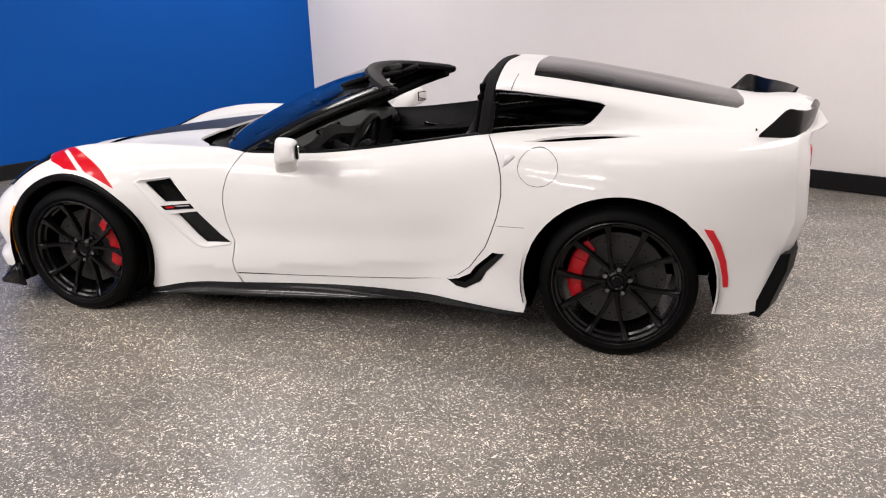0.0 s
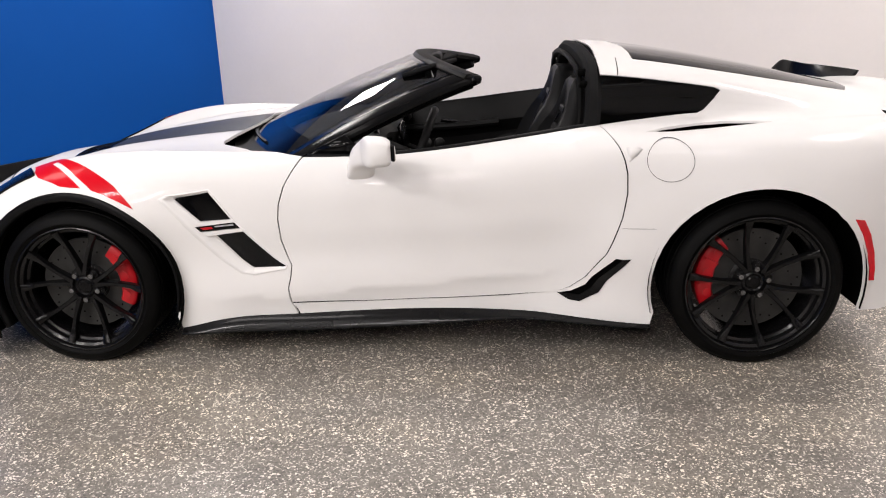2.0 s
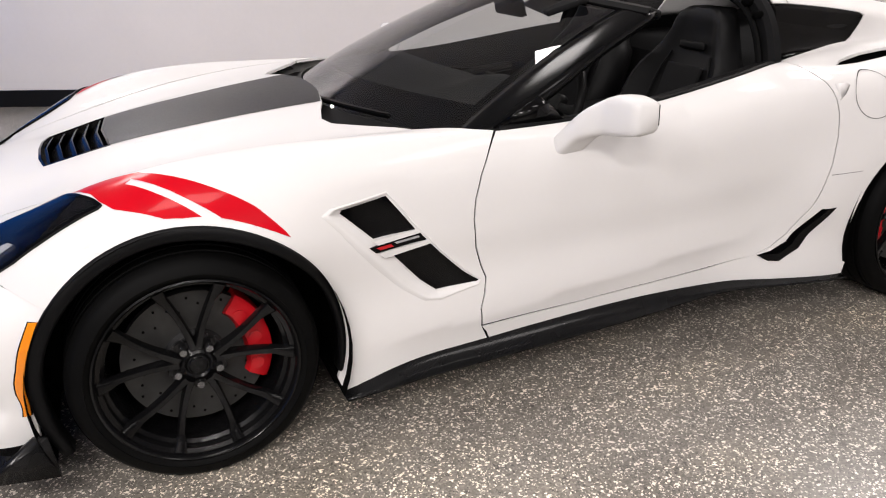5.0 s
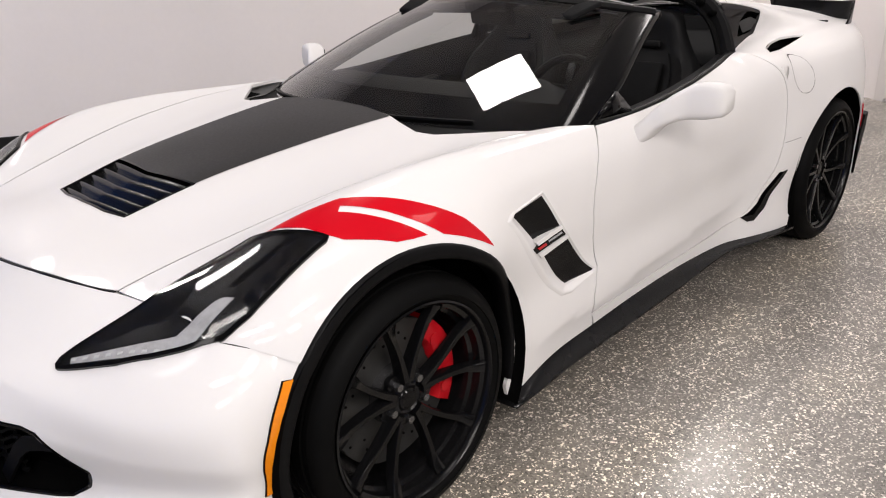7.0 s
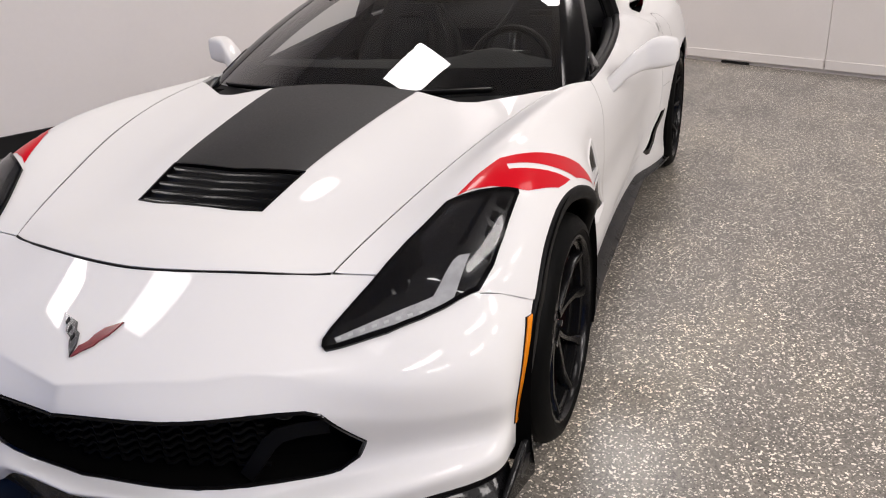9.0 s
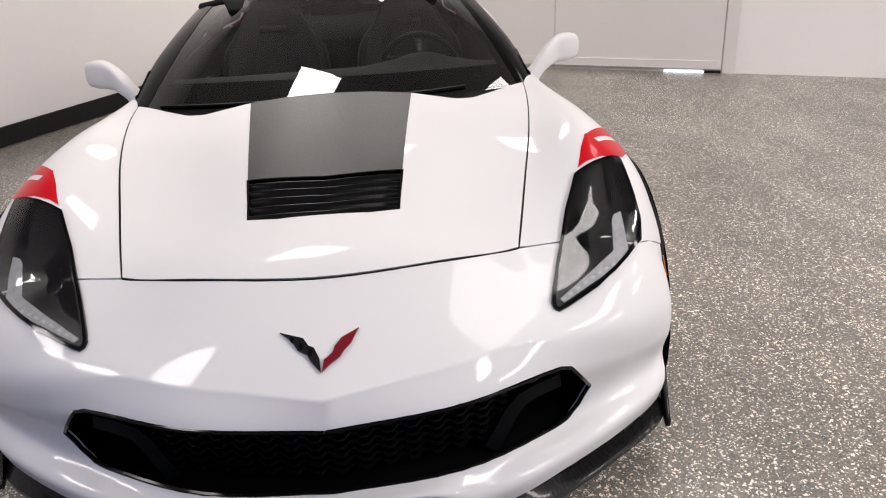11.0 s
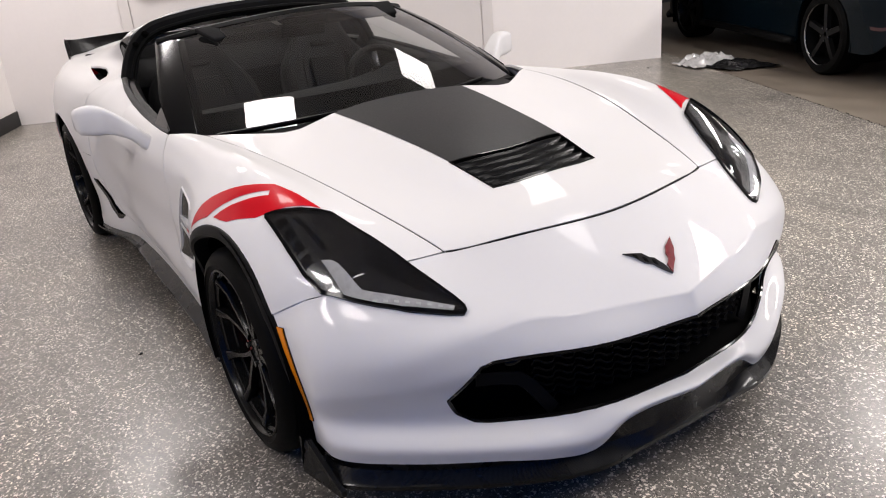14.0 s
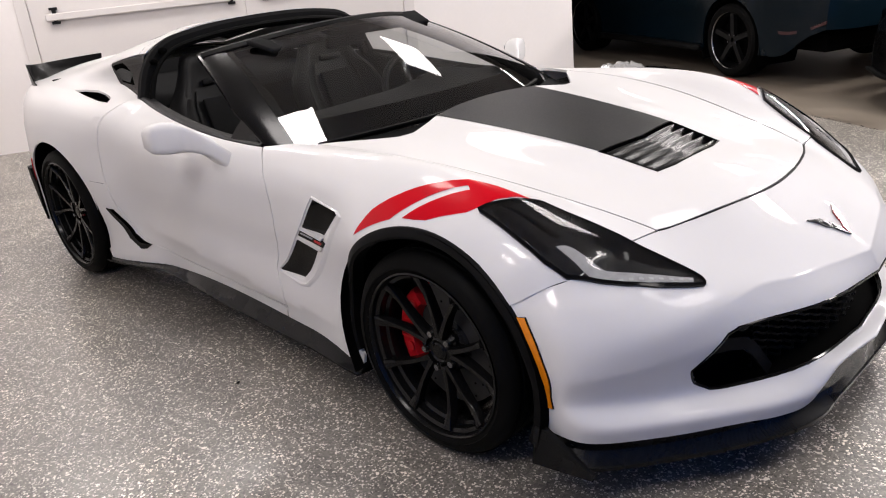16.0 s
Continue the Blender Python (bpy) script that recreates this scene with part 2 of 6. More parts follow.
def mirrored(me):
    """The same mesh on the other side of the car."""
    verts = [(v.co.x, -v.co.y, v.co.z) for v in me.vertices]
    faces = [tuple(reversed(p.vertices)) for p in me.polygons]
    out = bpy.data.meshes.new(me.name)
    out.from_pydata(verts, [], faces)
    for p, o in zip(out.polygons, me.polygons):
        p.use_smooth = o.use_smooth
    if me.has_custom_normals:
        normal = [None] * len(verts)
        for loop in me.loops:
            n = loop.normal
            normal[loop.vertex_index] = (n.x, -n.y, n.z)
        out.normals_split_custom_set_from_vertices([n or (0, 0, 1) for n in normal])
    for m in me.materials:
        out.materials.append(m)
    return out


def pair(name, me, material, parent, label=""):
    """A part on the right and its mirror image on the left."""
    a = part(name, me, material, parent, label)
    b = new(name, mirrored(me))
    b.parent = parent
    if label:
        tagged(b, label)
    return a, b


def box(bm, size, m=None, bevel=0.0, segments=2):
    m = m or Matrix.Identity(4)
    made = bmesh.ops.create_cube(bm, size=1, matrix=m @ Matrix.Diagonal((*size, 1)))
    if bevel:
        edges = {e for v in made["verts"] for e in v.link_edges}
        bmesh.ops.bevel(bm, geom=list(edges), offset=bevel, segments=segments, affect="EDGES", profile=0.5)


def solid(size, m=None, bevel=0.0, segments=2):
    bm = bmesh.new()
    box(bm, size, m, bevel, segments)
    return bm


def rod(radius, depth, m, segments=20, radius2=None):
    bm = bmesh.new()
    bmesh.ops.create_cone(bm, cap_ends=True, segments=segments, radius1=radius, radius2=radius if radius2 is None else radius2, depth=depth, matrix=m)
    return bm


def flat_ends(me, angle=35):
    me.set_sharp_from_angle(angle=radians(angle))
    return me


def loft(rings, closed=True, caps=True):
    """A skin over rings of points; every ring has the same count."""
    verts, faces, n = [], [], len(rings[0])
    for r in rings:
        verts += [tuple(p) for p in r]
    for i in range(len(rings) - 1):
        for j in range(n if closed else n - 1):
            a, b = i * n + j, i * n + (j + 1) % n
            faces.append((a, b, b + n, a + n))
    if caps and closed:
        faces.append(tuple(reversed(range(n))))
        faces.append(tuple(range((len(rings) - 1) * n, len(rings) * n)))
    return verts, faces


def lofted(name, rings, closed=True, caps=True, angle=35):
    v, f = loft(rings, closed, caps)
    me = mesh_of(name, v, f)
    bm = bmesh.new()
    bm.from_mesh(me)
    bmesh.ops.recalc_face_normals(bm, faces=bm.faces)
    bm.to_mesh(me)
    bm.free()
    return flat_ends(me, angle)


def swept(name, path, section, up=(0, 0, 1), caps=True, angle=35):
    """A section of (side, up) offsets carried along a path of points; section may be a function of the path's share."""
    rings, n = [], len(path)
    path = [Vector(p) for p in path]
    for i, p in enumerate(path):
        t = (path[min(i + 1, n - 1)] - path[max(i - 1, 0)]).normalized()
        side = t.cross(Vector(up)).normalized()
        top = side.cross(t)
        sec = section(i / (n - 1)) if callable(section) else section
        rings.append([p + side * a + top * b for a, b in sec])
    return lofted(name, rings, True, caps, angle)


def ellipse(a, b, n=14):
    return [(a * math.cos(2 * math.pi * i / n), b * math.sin(2 * math.pi * i / n)) for i in range(n)]


def rounded(a, b, r, n=3):
    """A rounded rectangle of half sizes a, b."""
    out = []
    for cx, cy, s in ((a - r, b - r, 0), (r - a, b - r, 90), (r - a, r - b, 180), (a - r, r - b, 270)):
        for i in range(n + 1):
            w = radians(s + 90 * i / n)
            out.append((cx + r * math.cos(w), cy + r * math.sin(w)))
    return out


def curve(*keys, flat=False):
    """A smooth run of values through keys (t, a, b, ...)."""
    k = np.array(keys, float)
    h = np.diff(k[:, 0])
    d = np.diff(k[:, 1:], axis=0) / h[:, None]
    m = np.empty((len(k), k.shape[1] - 1))
    m[0], m[-1] = d[0], d[-1]
    for j in range(1, len(k) - 1):
        m[j] = (d[j - 1] * h[j] + d[j] * h[j - 1]) / (h[j] + h[j - 1])
    if flat:
        m[0, 0], m[0, -1] = 0, 0

    def at(t):
        t = min(max(t, k[0, 0]), k[-1, 0])
        i = int(min(max(np.searchsorted(k[:, 0], t) - 1, 0), len(k) - 2))
        u = (t - k[i, 0]) / h[i]
        a, b = u * u * (3 - 2 * u), u * (1 - u)
        return k[i, 1:] * (1 - a) + k[i + 1, 1:] * a + h[i] * b * ((1 - u) * m[i] - u * m[i + 1])

    return at


def through_points(pts, q):
    """A smooth line through section points, at q counted in points; the first point lies on the middle line."""
    i = int(min(max(math.floor(q), 0), len(pts) - 2))
    u = q - i
    before = pts[i - 1] if i else pts[1] * np.array([1, -1, 1])
    after = pts[i + 2] if i + 2 < len(pts) else 2 * pts[i + 1] - pts[i]
    a, b = pts[i], pts[i + 1]
    h0, h1, h2 = (max(np.linalg.norm(v), 1e-4) for v in (a - before, b - a, after - b))
    ma = ((a - before) / h0 * h1 + (b - a) / h1 * h0) / (h0 + h1)
    mb = ((b - a) / h1 * h2 + (after - b) / h2 * h1) / (h1 + h2)
    s, w = u * u * (3 - 2 * u), u * (1 - u)
    return a * (1 - s) + b * s + h1 * w * ((1 - u) * ma - u * mb)


def inside(p, poly):
    x, y, odd = p[0], p[1], False
    for (x0, y0), (x1, y1) in zip(poly, poly[1:] + poly[:1]):
        if (y0 > y) != (y1 > y) and x < (x1 - x0) * (y - y0) / (y1 - y0) + x0:
            odd = not odd
    return odd


def dense(poly, step, closed=True):
    out = []
    ends = poly[1:] + poly[:1] if closed else poly[1:]
    for a, b in zip(poly, ends):
        n = max(1, int(math.ceil(math.hypot(b[0] - a[0], b[1] - a[1]) / step)))
        out += [(a[0] + (b[0] - a[0]) * i / n, a[1] + (b[1] - a[1]) * i / n) for i in range(n)]
    return out if closed else out + [poly[-1]]


def patch(name, fn, outer, holes=(), step=0.03, stretch=0.1, thick=0.008, lift=0.0, flip=False, edge=None):
    """A sheet of the surface fn(u, v) inside a polygon of (u, v), with holes and a folded rim."""
    flatten = [(u, v * stretch) for u, v in outer]
    rings = [dense(flatten, edge or step * 0.6)] + [dense([(u, v * stretch) for u, v in h], (edge or step * 0.6)) for h in holes]
    pts, edges = [], []
    for r in rings:
        base = len(pts)
        pts += r
        edges += [(base + i, base + (i + 1) % len(r)) for i in range(len(r))]
    lo = np.min(rings[0], axis=0)
    hi = np.max(rings[0], axis=0)
    border = np.array(pts)
    for i in range(int((hi[0] - lo[0]) / step) + 1):
        for j in range(int((hi[1] - lo[1]) / step) + 1):
            p = (lo[0] + (i + 0.5 + 0.013 * (j % 2)) * step, lo[1] + (j + 0.5) * step)
            if inside(p, rings[0]) and not any(inside(p, r) for r in rings[1:]):
                if np.min(np.abs(border - p).sum(axis=1)) > step * 0.45:
                    pts.append(p)
    res = delaunay_2d_cdt([Vector(p) for p in pts], edges, [], 0, 1e-7)
    vs, fs = res[0], res[2]
    keep = []
    for f in fs:
        c = (sum(vs[i][0] for i in f) / len(f), sum(vs[i][1] for i in f) / len(f))
        if inside(c, rings[0]) and not any(inside(c, r) for r in rings[1:]):
            keep.append(tuple(f))
    e = 1e-3
    place, normal = [], []
    for p in vs:
        u, v = p[0], p[1] / stretch
        c = np.array(fn(u, v))
        du = np.array(fn(u + e, v)) - np.array(fn(u - e, v))
        dv = np.array(fn(u, v + e / stretch)) - np.array(fn(u, v - e / stretch))
        n = np.cross(du, dv)
        n = n / max(np.linalg.norm(n), 1e-12) * (-1 if flip else 1)
        place.append(c + n * lift)
        normal.append(n)
    if flip:
        keep = [tuple(reversed(f)) for f in keep]
    count = {}
    for f in keep:
        for a, b in zip(f, f[1:] + f[:1]):
            count[(a, b)] = 1
    rim = [(a, b) for a, b in count if (b, a) not in count]
    if thick:
        at = {}
        for a, b in rim:
            for i in (a, b):
                if i not in at:
                    at[i] = len(place)
                    place += [place[i], place[i] - normal[i] * thick]
                    normal += [normal[i], normal[i]]
        out = np.array(normal)
        for a, b in rim:
            side = np.cross(np.array(place[b]) - np.array(place[a]), normal[a])
            side = side / max(np.linalg.norm(side), 1e-9)
            for i in (a, b):
                out[at[i]] = out[at[i] + 1] = side
            keep.append((b, a, at[a], at[b])) if False else keep.append((at[b], at[a], at[a] + 1, at[b] + 1))
        normal = list(out)
    return mesh_of(name, place, keep, True, normal)

# ---- the room ----


def slab(name, corners, thick, material, label, category=""):
    """A plate with an outline in room axes, thickened along its back."""
    pts = [Vector(p) for p in corners]
    n = (pts[1] - pts[0]).cross(pts[2] - pts[1]).normalized()
    back = [p - n * thick for p in pts]
    k = len(pts)
    faces = [tuple(range(k)), tuple(reversed(range(k, 2 * k)))] + [((i + 1) % k, i, i + k, (i + 1) % k + k) for i in range(k)]
    ob = part(name, mesh_of(name, pts + back, faces, False), material)
    return tagged(ob, label, category, kind="structure")


U0, U1, V1, VEND = -3.6, 5.554, 3.988, -2.595


def joint(u):
    """Where the flake coat ends."""
    return -3.02 + 0.05 * u


top, quads, nu, nv = [], [], 84, 36
for i in range(nu + 1):
    u = -9 + 21 * i / nu
    for j in range(nv + 1):
        top.append(on_floor(u, joint(u) + (5 - joint(u)) * j / nv))
for i in range(nu):
    for j in range(nv):
        k = i * (nv + 1) + j
        quads.append((k, k + nv + 1, k + nv + 2, k + 1))
tagged(part("floor", mesh_of("floor", top, quads), FLAKE), "grey flake epoxy floor with light speckles", "floor", kind="structure")
slab("floor_bed", [room(-9, joint(-9), -0.06), room(12, joint(12), -0.06), room(12, 5, -0.06), room(-9, 5, -0.06)], 0.1, CONCRETE, "concrete bed under the flake coat", "floor")
slab("floor_concrete", [on_floor(-9, -14, -0.006), on_floor(14, -14, -0.006), on_floor(14, joint(14) - 0.012, -0.006), on_floor(-9, joint(-9) - 0.012, -0.006)], 0.1, CONCRETE, "brown sealed concrete floor of the next bay", "floor")
slab("wall_rear", [room(U0, V1, -0.25), room(U0, V1, CEILING), room(U1, V1, CEILING), room(U1, V1, -0.25)][::-1], 0.15, WALL, "plain white painted wall behind the car", "wall")
slab("wall_end", [room(U1, V1, -0.25), room(U1, V1, CEILING), room(U1, VEND, CEILING), room(U1, VEND, -0.25)][::-1], 0.12, WALL, "white wall with flush panels behind the car's tail", "wall")
slab("wall_blue", [room(U0, -14, -0.25), room(U0, -14, CEILING), room(U0, V1, CEILING), room(U0, V1, -0.25)][::-1], 0.15, BLUE, "bright blue painted wall", "wall")
slab("wall_far", [room(14, -9.5, -0.25), room(14, -9.5, CEILING), room(U0, -9.5, CEILING), room(U0, -9.5, -0.25)][::-1], 0.15, WALL, "plain white wall of the next bay", "wall")
# both bay walls are coloured black for the bay's lack of light
slab("wall_bay_end", [room(10.5, VEND, -0.25), room(10.5, VEND, CEILING), room(10.5, -9.5, CEILING), room(10.5, -9.5, -0.25)][::-1], 0.15, BASE, "end wall of the next bay, coloured black for the unlit bay", "wall")
slab("wall_bay_side", [room(10.6, VEND + 0.02, -0.25), room(10.6, VEND + 0.02, CEILING), room(U1 + 0.13, VEND + 0.02, CEILING), room(U1 + 0.13, VEND + 0.02, -0.25)], 0.1, BASE, "side wall of the next bay, coloured black for the unlit bay", "wall")
slab("ceiling", [room(-9, -14, CEILING), room(-9, 5, CEILING), room(14, 5, CEILING), room(14, -14, CEILING)], 0.1, CEIL, "pale painted ceiling", "ceiling")


def strip(name, a, b, z0, z1, deep, material, label, category="trim"):
    """A board on a wall from a to b in room axes; its face stands off to the left of the run."""
    a, b = room(*a), room(*b)
    along = (b - a).normalized()
    off = Vector((-along.y, along.x, 0))  # into the room
    m = Matrix((along, off, Vector((0, 0, 1)))).transposed().to_4x4()
    m.translation = (a + b) / 2 + off * deep / 2
    bm = solid(((b - a).length, deep, z1 - z0), None, min(deep, 0.02) * 0.25)
    for vert in bm.verts:
        vert.co = m @ vert.co
        vert.co.z += (z0 + z1) / 2
    ob = part(name, bm, material, smooth=False)
    return tagged(ob, label, category, kind="structure")


strip("baseboard", (U1 - 0.002, V1), (U0, V1), 0.0, BASEH, 0.02, BASE, "glossy black rubber baseboard along the white wall")
strip("baseboard", (U0, V1 - 0.022), (U0, -3.0), 0.0, BASEH, 0.02, BASE, "glossy black rubber baseboard along the blue wall")

# ---- the car's skin: x runs from the front axle to the tail, y to the car's right, z up ----
# Ten rails run along each side, from the middle line over the shoulder to the sill.
FRONT_RAILS = [
    curve((-0.66, 0.0, 0.655), (-0.6, 0.0, 0.687), (-0.3, 0.0, 0.752), (-0.1, 0.0, 0.792), (0.2, 0.0, 0.838), (0.6, 0.0, 0.872), (1.0, 0.0, 0.89)),
    curve((-0.66, 0.19, 0.65), (-0.6, 0.19, 0.682), (-0.316, 0.202, 0.738), (-0.12, 0.223, 0.783), (0.2, 0.255, 0.828), (0.545, 0.29, 0.86), (1.0, 0.33, 0.875)),
    curve((-0.66, 0.34, 0.632), (-0.6, 0.35, 0.662), (-0.3, 0.37, 0.722), (0.0, 0.43, 0.775), (0.3, 0.49, 0.818), (0.6, 0.53, 0.84), (1.0, 0.56, 0.855)),
    curve((-0.66, 0.45, 0.605), (-0.49, 0.495, 0.672), (-0.2, 0.565, 0.748), (0.1, 0.635, 0.806), (0.4, 0.69, 0.836), (0.7, 0.73, 0.842), (1.0, 0.755, 0.84)),
]
REAR_RAILS = [
    curve((2.0, 0.0, 1.205), (2.18, 0.0, 1.196), (2.385, 0.0, 1.175), (2.76, 0.0, 1.106), (3.0, 0.0, 1.055), (3.25, 0.0, 1.0), (3.42, 0.0, 0.975), (3.56, 0.0, 0.985)),
    curve((2.0, 0.47, 1.172), (2.284, 0.47, 1.145), (2.69, 0.45, 1.078), (3.0, 0.435, 1.022), (3.2, 0.42, 0.986), (3.42, 0.42, 0.958), (3.56, 0.42, 0.965)),
    curve((2.0, 0.625, 1.105), (2.12, 0.62, 1.1), (2.4, 0.607, 1.066), (2.62, 0.585, 1.03), (2.9, 0.575, 0.98), (3.2, 0.58, 0.945), (3.42, 0.58, 0.935), (3.56, 0.58, 0.945)),
    curve((2.0, 0.73, 0.9), (2.1, 0.703, 0.906), (2.3, 0.652, 0.92), (2.53, 0.605, 0.932), (2.7, 0.61, 0.93), (2.95, 0.635, 0.925), (3.2, 0.665, 0.922), (3.56, 0.66, 0.925)),
]
SIDE_RAILS = [
    curve((-0.66, 0.52, 0.585), (-0.5, 0.66, 0.652), (-0.35, 0.735, 0.725), (-0.2, 0.77, 0.796), (0.0, 0.785, 0.843), (0.25, 0.785, 0.86), (0.5, 0.785, 0.852), (0.75, 0.795, 0.838), (0.93, 0.808, 0.828),
          (1.3, 0.8, 0.826), (1.62, 0.785, 0.854), (1.86, 0.76, 0.882), (2.12, 0.715, 0.908), (2.42, 0.715, 0.9), (2.7, 0.75, 0.904), (3.0, 0.765, 0.912), (3.27, 0.763, 0.918), (3.56, 0.70, 0.915)),
    curve((-0.66, 0.60, 0.545), (-0.5, 0.775, 0.615), (-0.35, 0.865, 0.675), (-0.2, 0.89, 0.735), (0.0, 0.893, 0.782), (0.25, 0.888, 0.79), (0.45, 0.87, 0.785), (0.7, 0.853, 0.782), (0.93, 0.85, 0.775),
          (1.3, 0.862, 0.755), (1.65, 0.865, 0.785), (2.0, 0.862, 0.82), (2.2, 0.868, 0.85), (2.4, 0.87, 0.858), (2.7, 0.885, 0.872), (3.0, 0.87, 0.88), (3.27, 0.818, 0.885), (3.56, 0.73, 0.88)),
    curve((-0.66, 0.65, 0.49), (-0.5, 0.82, 0.53), (-0.35, 0.925, 0.56), (-0.2, 0.95, 0.635), (0.0, 0.958, 0.69), (0.27, 0.952, 0.66), (0.43, 0.918, 0.625), (0.65, 0.895, 0.595), (0.85, 0.885, 0.58), (1.2, 0.885, 0.575),
          (1.6, 0.89, 0.58), (2.0, 0.905, 0.61), (2.2, 0.925, 0.635), (2.4, 0.955, 0.655), (2.71, 0.983, 0.68), (3.06, 0.962, 0.562), (3.27, 0.898, 0.57), (3.56, 0.78, 0.58)),
    curve((-0.66, 0.66, 0.4), (-0.5, 0.825, 0.4), (-0.35, 0.925, 0.4), (0.0, 0.95, 0.4), (0.4, 0.905, 0.42), (0.83, 0.879, 0.43), (1.2, 0.876, 0.435), (1.6, 0.878, 0.44), (1.97, 0.888, 0.445),
          (2.2, 0.942, 0.424), (2.4, 0.958, 0.42), (2.71, 0.975, 0.4), (3.1, 0.95, 0.4), (3.3, 0.89, 0.42), (3.56, 0.79, 0.45)),
    curve((-0.66, 0.66, 0.28), (-0.5, 0.83, 0.28), (-0.35, 0.91, 0.28), (0.0, 0.93, 0.26), (0.4, 0.908, 0.27), (0.85, 0.888, 0.314), (1.2, 0.882, 0.324), (1.6, 0.88, 0.332), (1.97, 0.884, 0.335), (2.2, 0.928, 0.31),
          (2.4, 0.948, 0.25), (2.71, 0.96, 0.25), (3.1, 0.945, 0.26), (3.3, 0.895, 0.3), (3.56, 0.8, 0.34)),
    curve((-0.66, 0.66, 0.17), (-0.5, 0.83, 0.17), (-0.35, 0.9, 0.16), (0.39, 0.903, 0.136), (0.55, 0.896, 0.165), (0.88, 0.88, 0.178), (1.6, 0.876, 0.188), (1.85, 0.882, 0.174), (2.3, 0.944, 0.142), (2.71, 0.95, 0.15),
          (3.12, 0.942, 0.176), (3.3, 0.895, 0.2), (3.56, 0.8, 0.22)),
]


@functools.lru_cache(maxsize=None)
def section(x, rear):
    rails = (REAR_RAILS if rear else FRONT_RAILS) + SIDE_RAILS
    return [np.array((x, *r(x))) for r in rails]


def ease(t):
    t = min(max(t, 0), 1)
    return t * t * (3 - 2 * t)


def skin(x, q):
    """The body's skin at x, q rails away from the middle line; q < 0 lies on the left."""
    x = round(x, 5)
    p = through_points(section(x, x > 1.6), abs(q))
    if 0.34 < x < 0.92 and abs(q) > 4:
        # a fold over the fender vent: a lip with a hollow under it that fades towards the door
        below = 0.738 + 0.05 * (x - 0.36) - p[2]
        deep = 0.003 * ease((x - 0.34) / 0.26) * (1 - ease((x - 0.58) / 0.34))
        p = p - np.array([0, deep * ease(below / 0.03 + 0.5) * (1 - ease(below / 0.2)), 0])
    if 0.42 < x < 2.1 and abs(q) > 5.5:
        # a crease low on the flank; below it the panel turns under, down to the sill
        crease = 0.262 if x < 0.87 else 0.262 + 0.085 * (x - 0.87)
        under = max(crease - p[2], 0.0)
        fade = ease((x - 0.42) / 0.3) * (1 - ease((x - 1.78) / 0.26))
        p = p - np.array([0, 0.018 * (1 - math.exp(-under / 0.06)) * fade, 0])
    return p if q >= 0 else p * np.array([1, -1, 1])


def q_at_y(x, y, lo=0.0, hi=6.0):
    for _ in range(40):
        mid = (lo + hi) / 2
        lo, hi = (mid, hi) if skin(x, mid)[1] < y else (lo, mid)
    return lo


def q_at_z(x, z, lo=4.0, hi=9.0):
    for _ in range(40):
        mid = (lo + hi) / 2
        lo, hi = (mid, hi) if skin(x, mid)[2] > z else (lo, mid)
    return lo


def side(*pts):
    """Side-view points (x, z) as places on the skin."""
    return [(x, q_at_z(x, z)) for x, z in pts]


def arch(cx, cz, rx, rz, a0, a1, n=26):
    return [(cx + rx * math.cos(radians(a0 + (a1 - a0) * i / n)), cz + rz * math.sin(radians(a0 + (a1 - a0) * i / n))) for i in range(n + 1)]


def hood_front(y):
    return -0.605 + 0.115 * (y / 0.495) ** 2


# The nose: rows from the hood's edge down to the chin, over columns from the middle (0) to the wheel arch (1).


def nose_top():
    keys = []
    for c, y in ((0.0, 0.0), (0.12, 0.125), (0.25, 0.25), (0.38, 0.375), (0.5, 0.495)):
        x = hood_front(y) - 0.005
        keys.append((c, *skin(x, q_at_y(x, y))))
    return curve(*keys, (0.68, -0.467, 0.668, 0.666), (0.85, -0.4375, 0.8285, 0.636), (0.92, -0.386, 0.878, 0.615), (1.0, -0.311, 0.934, 0.582), flat=True)


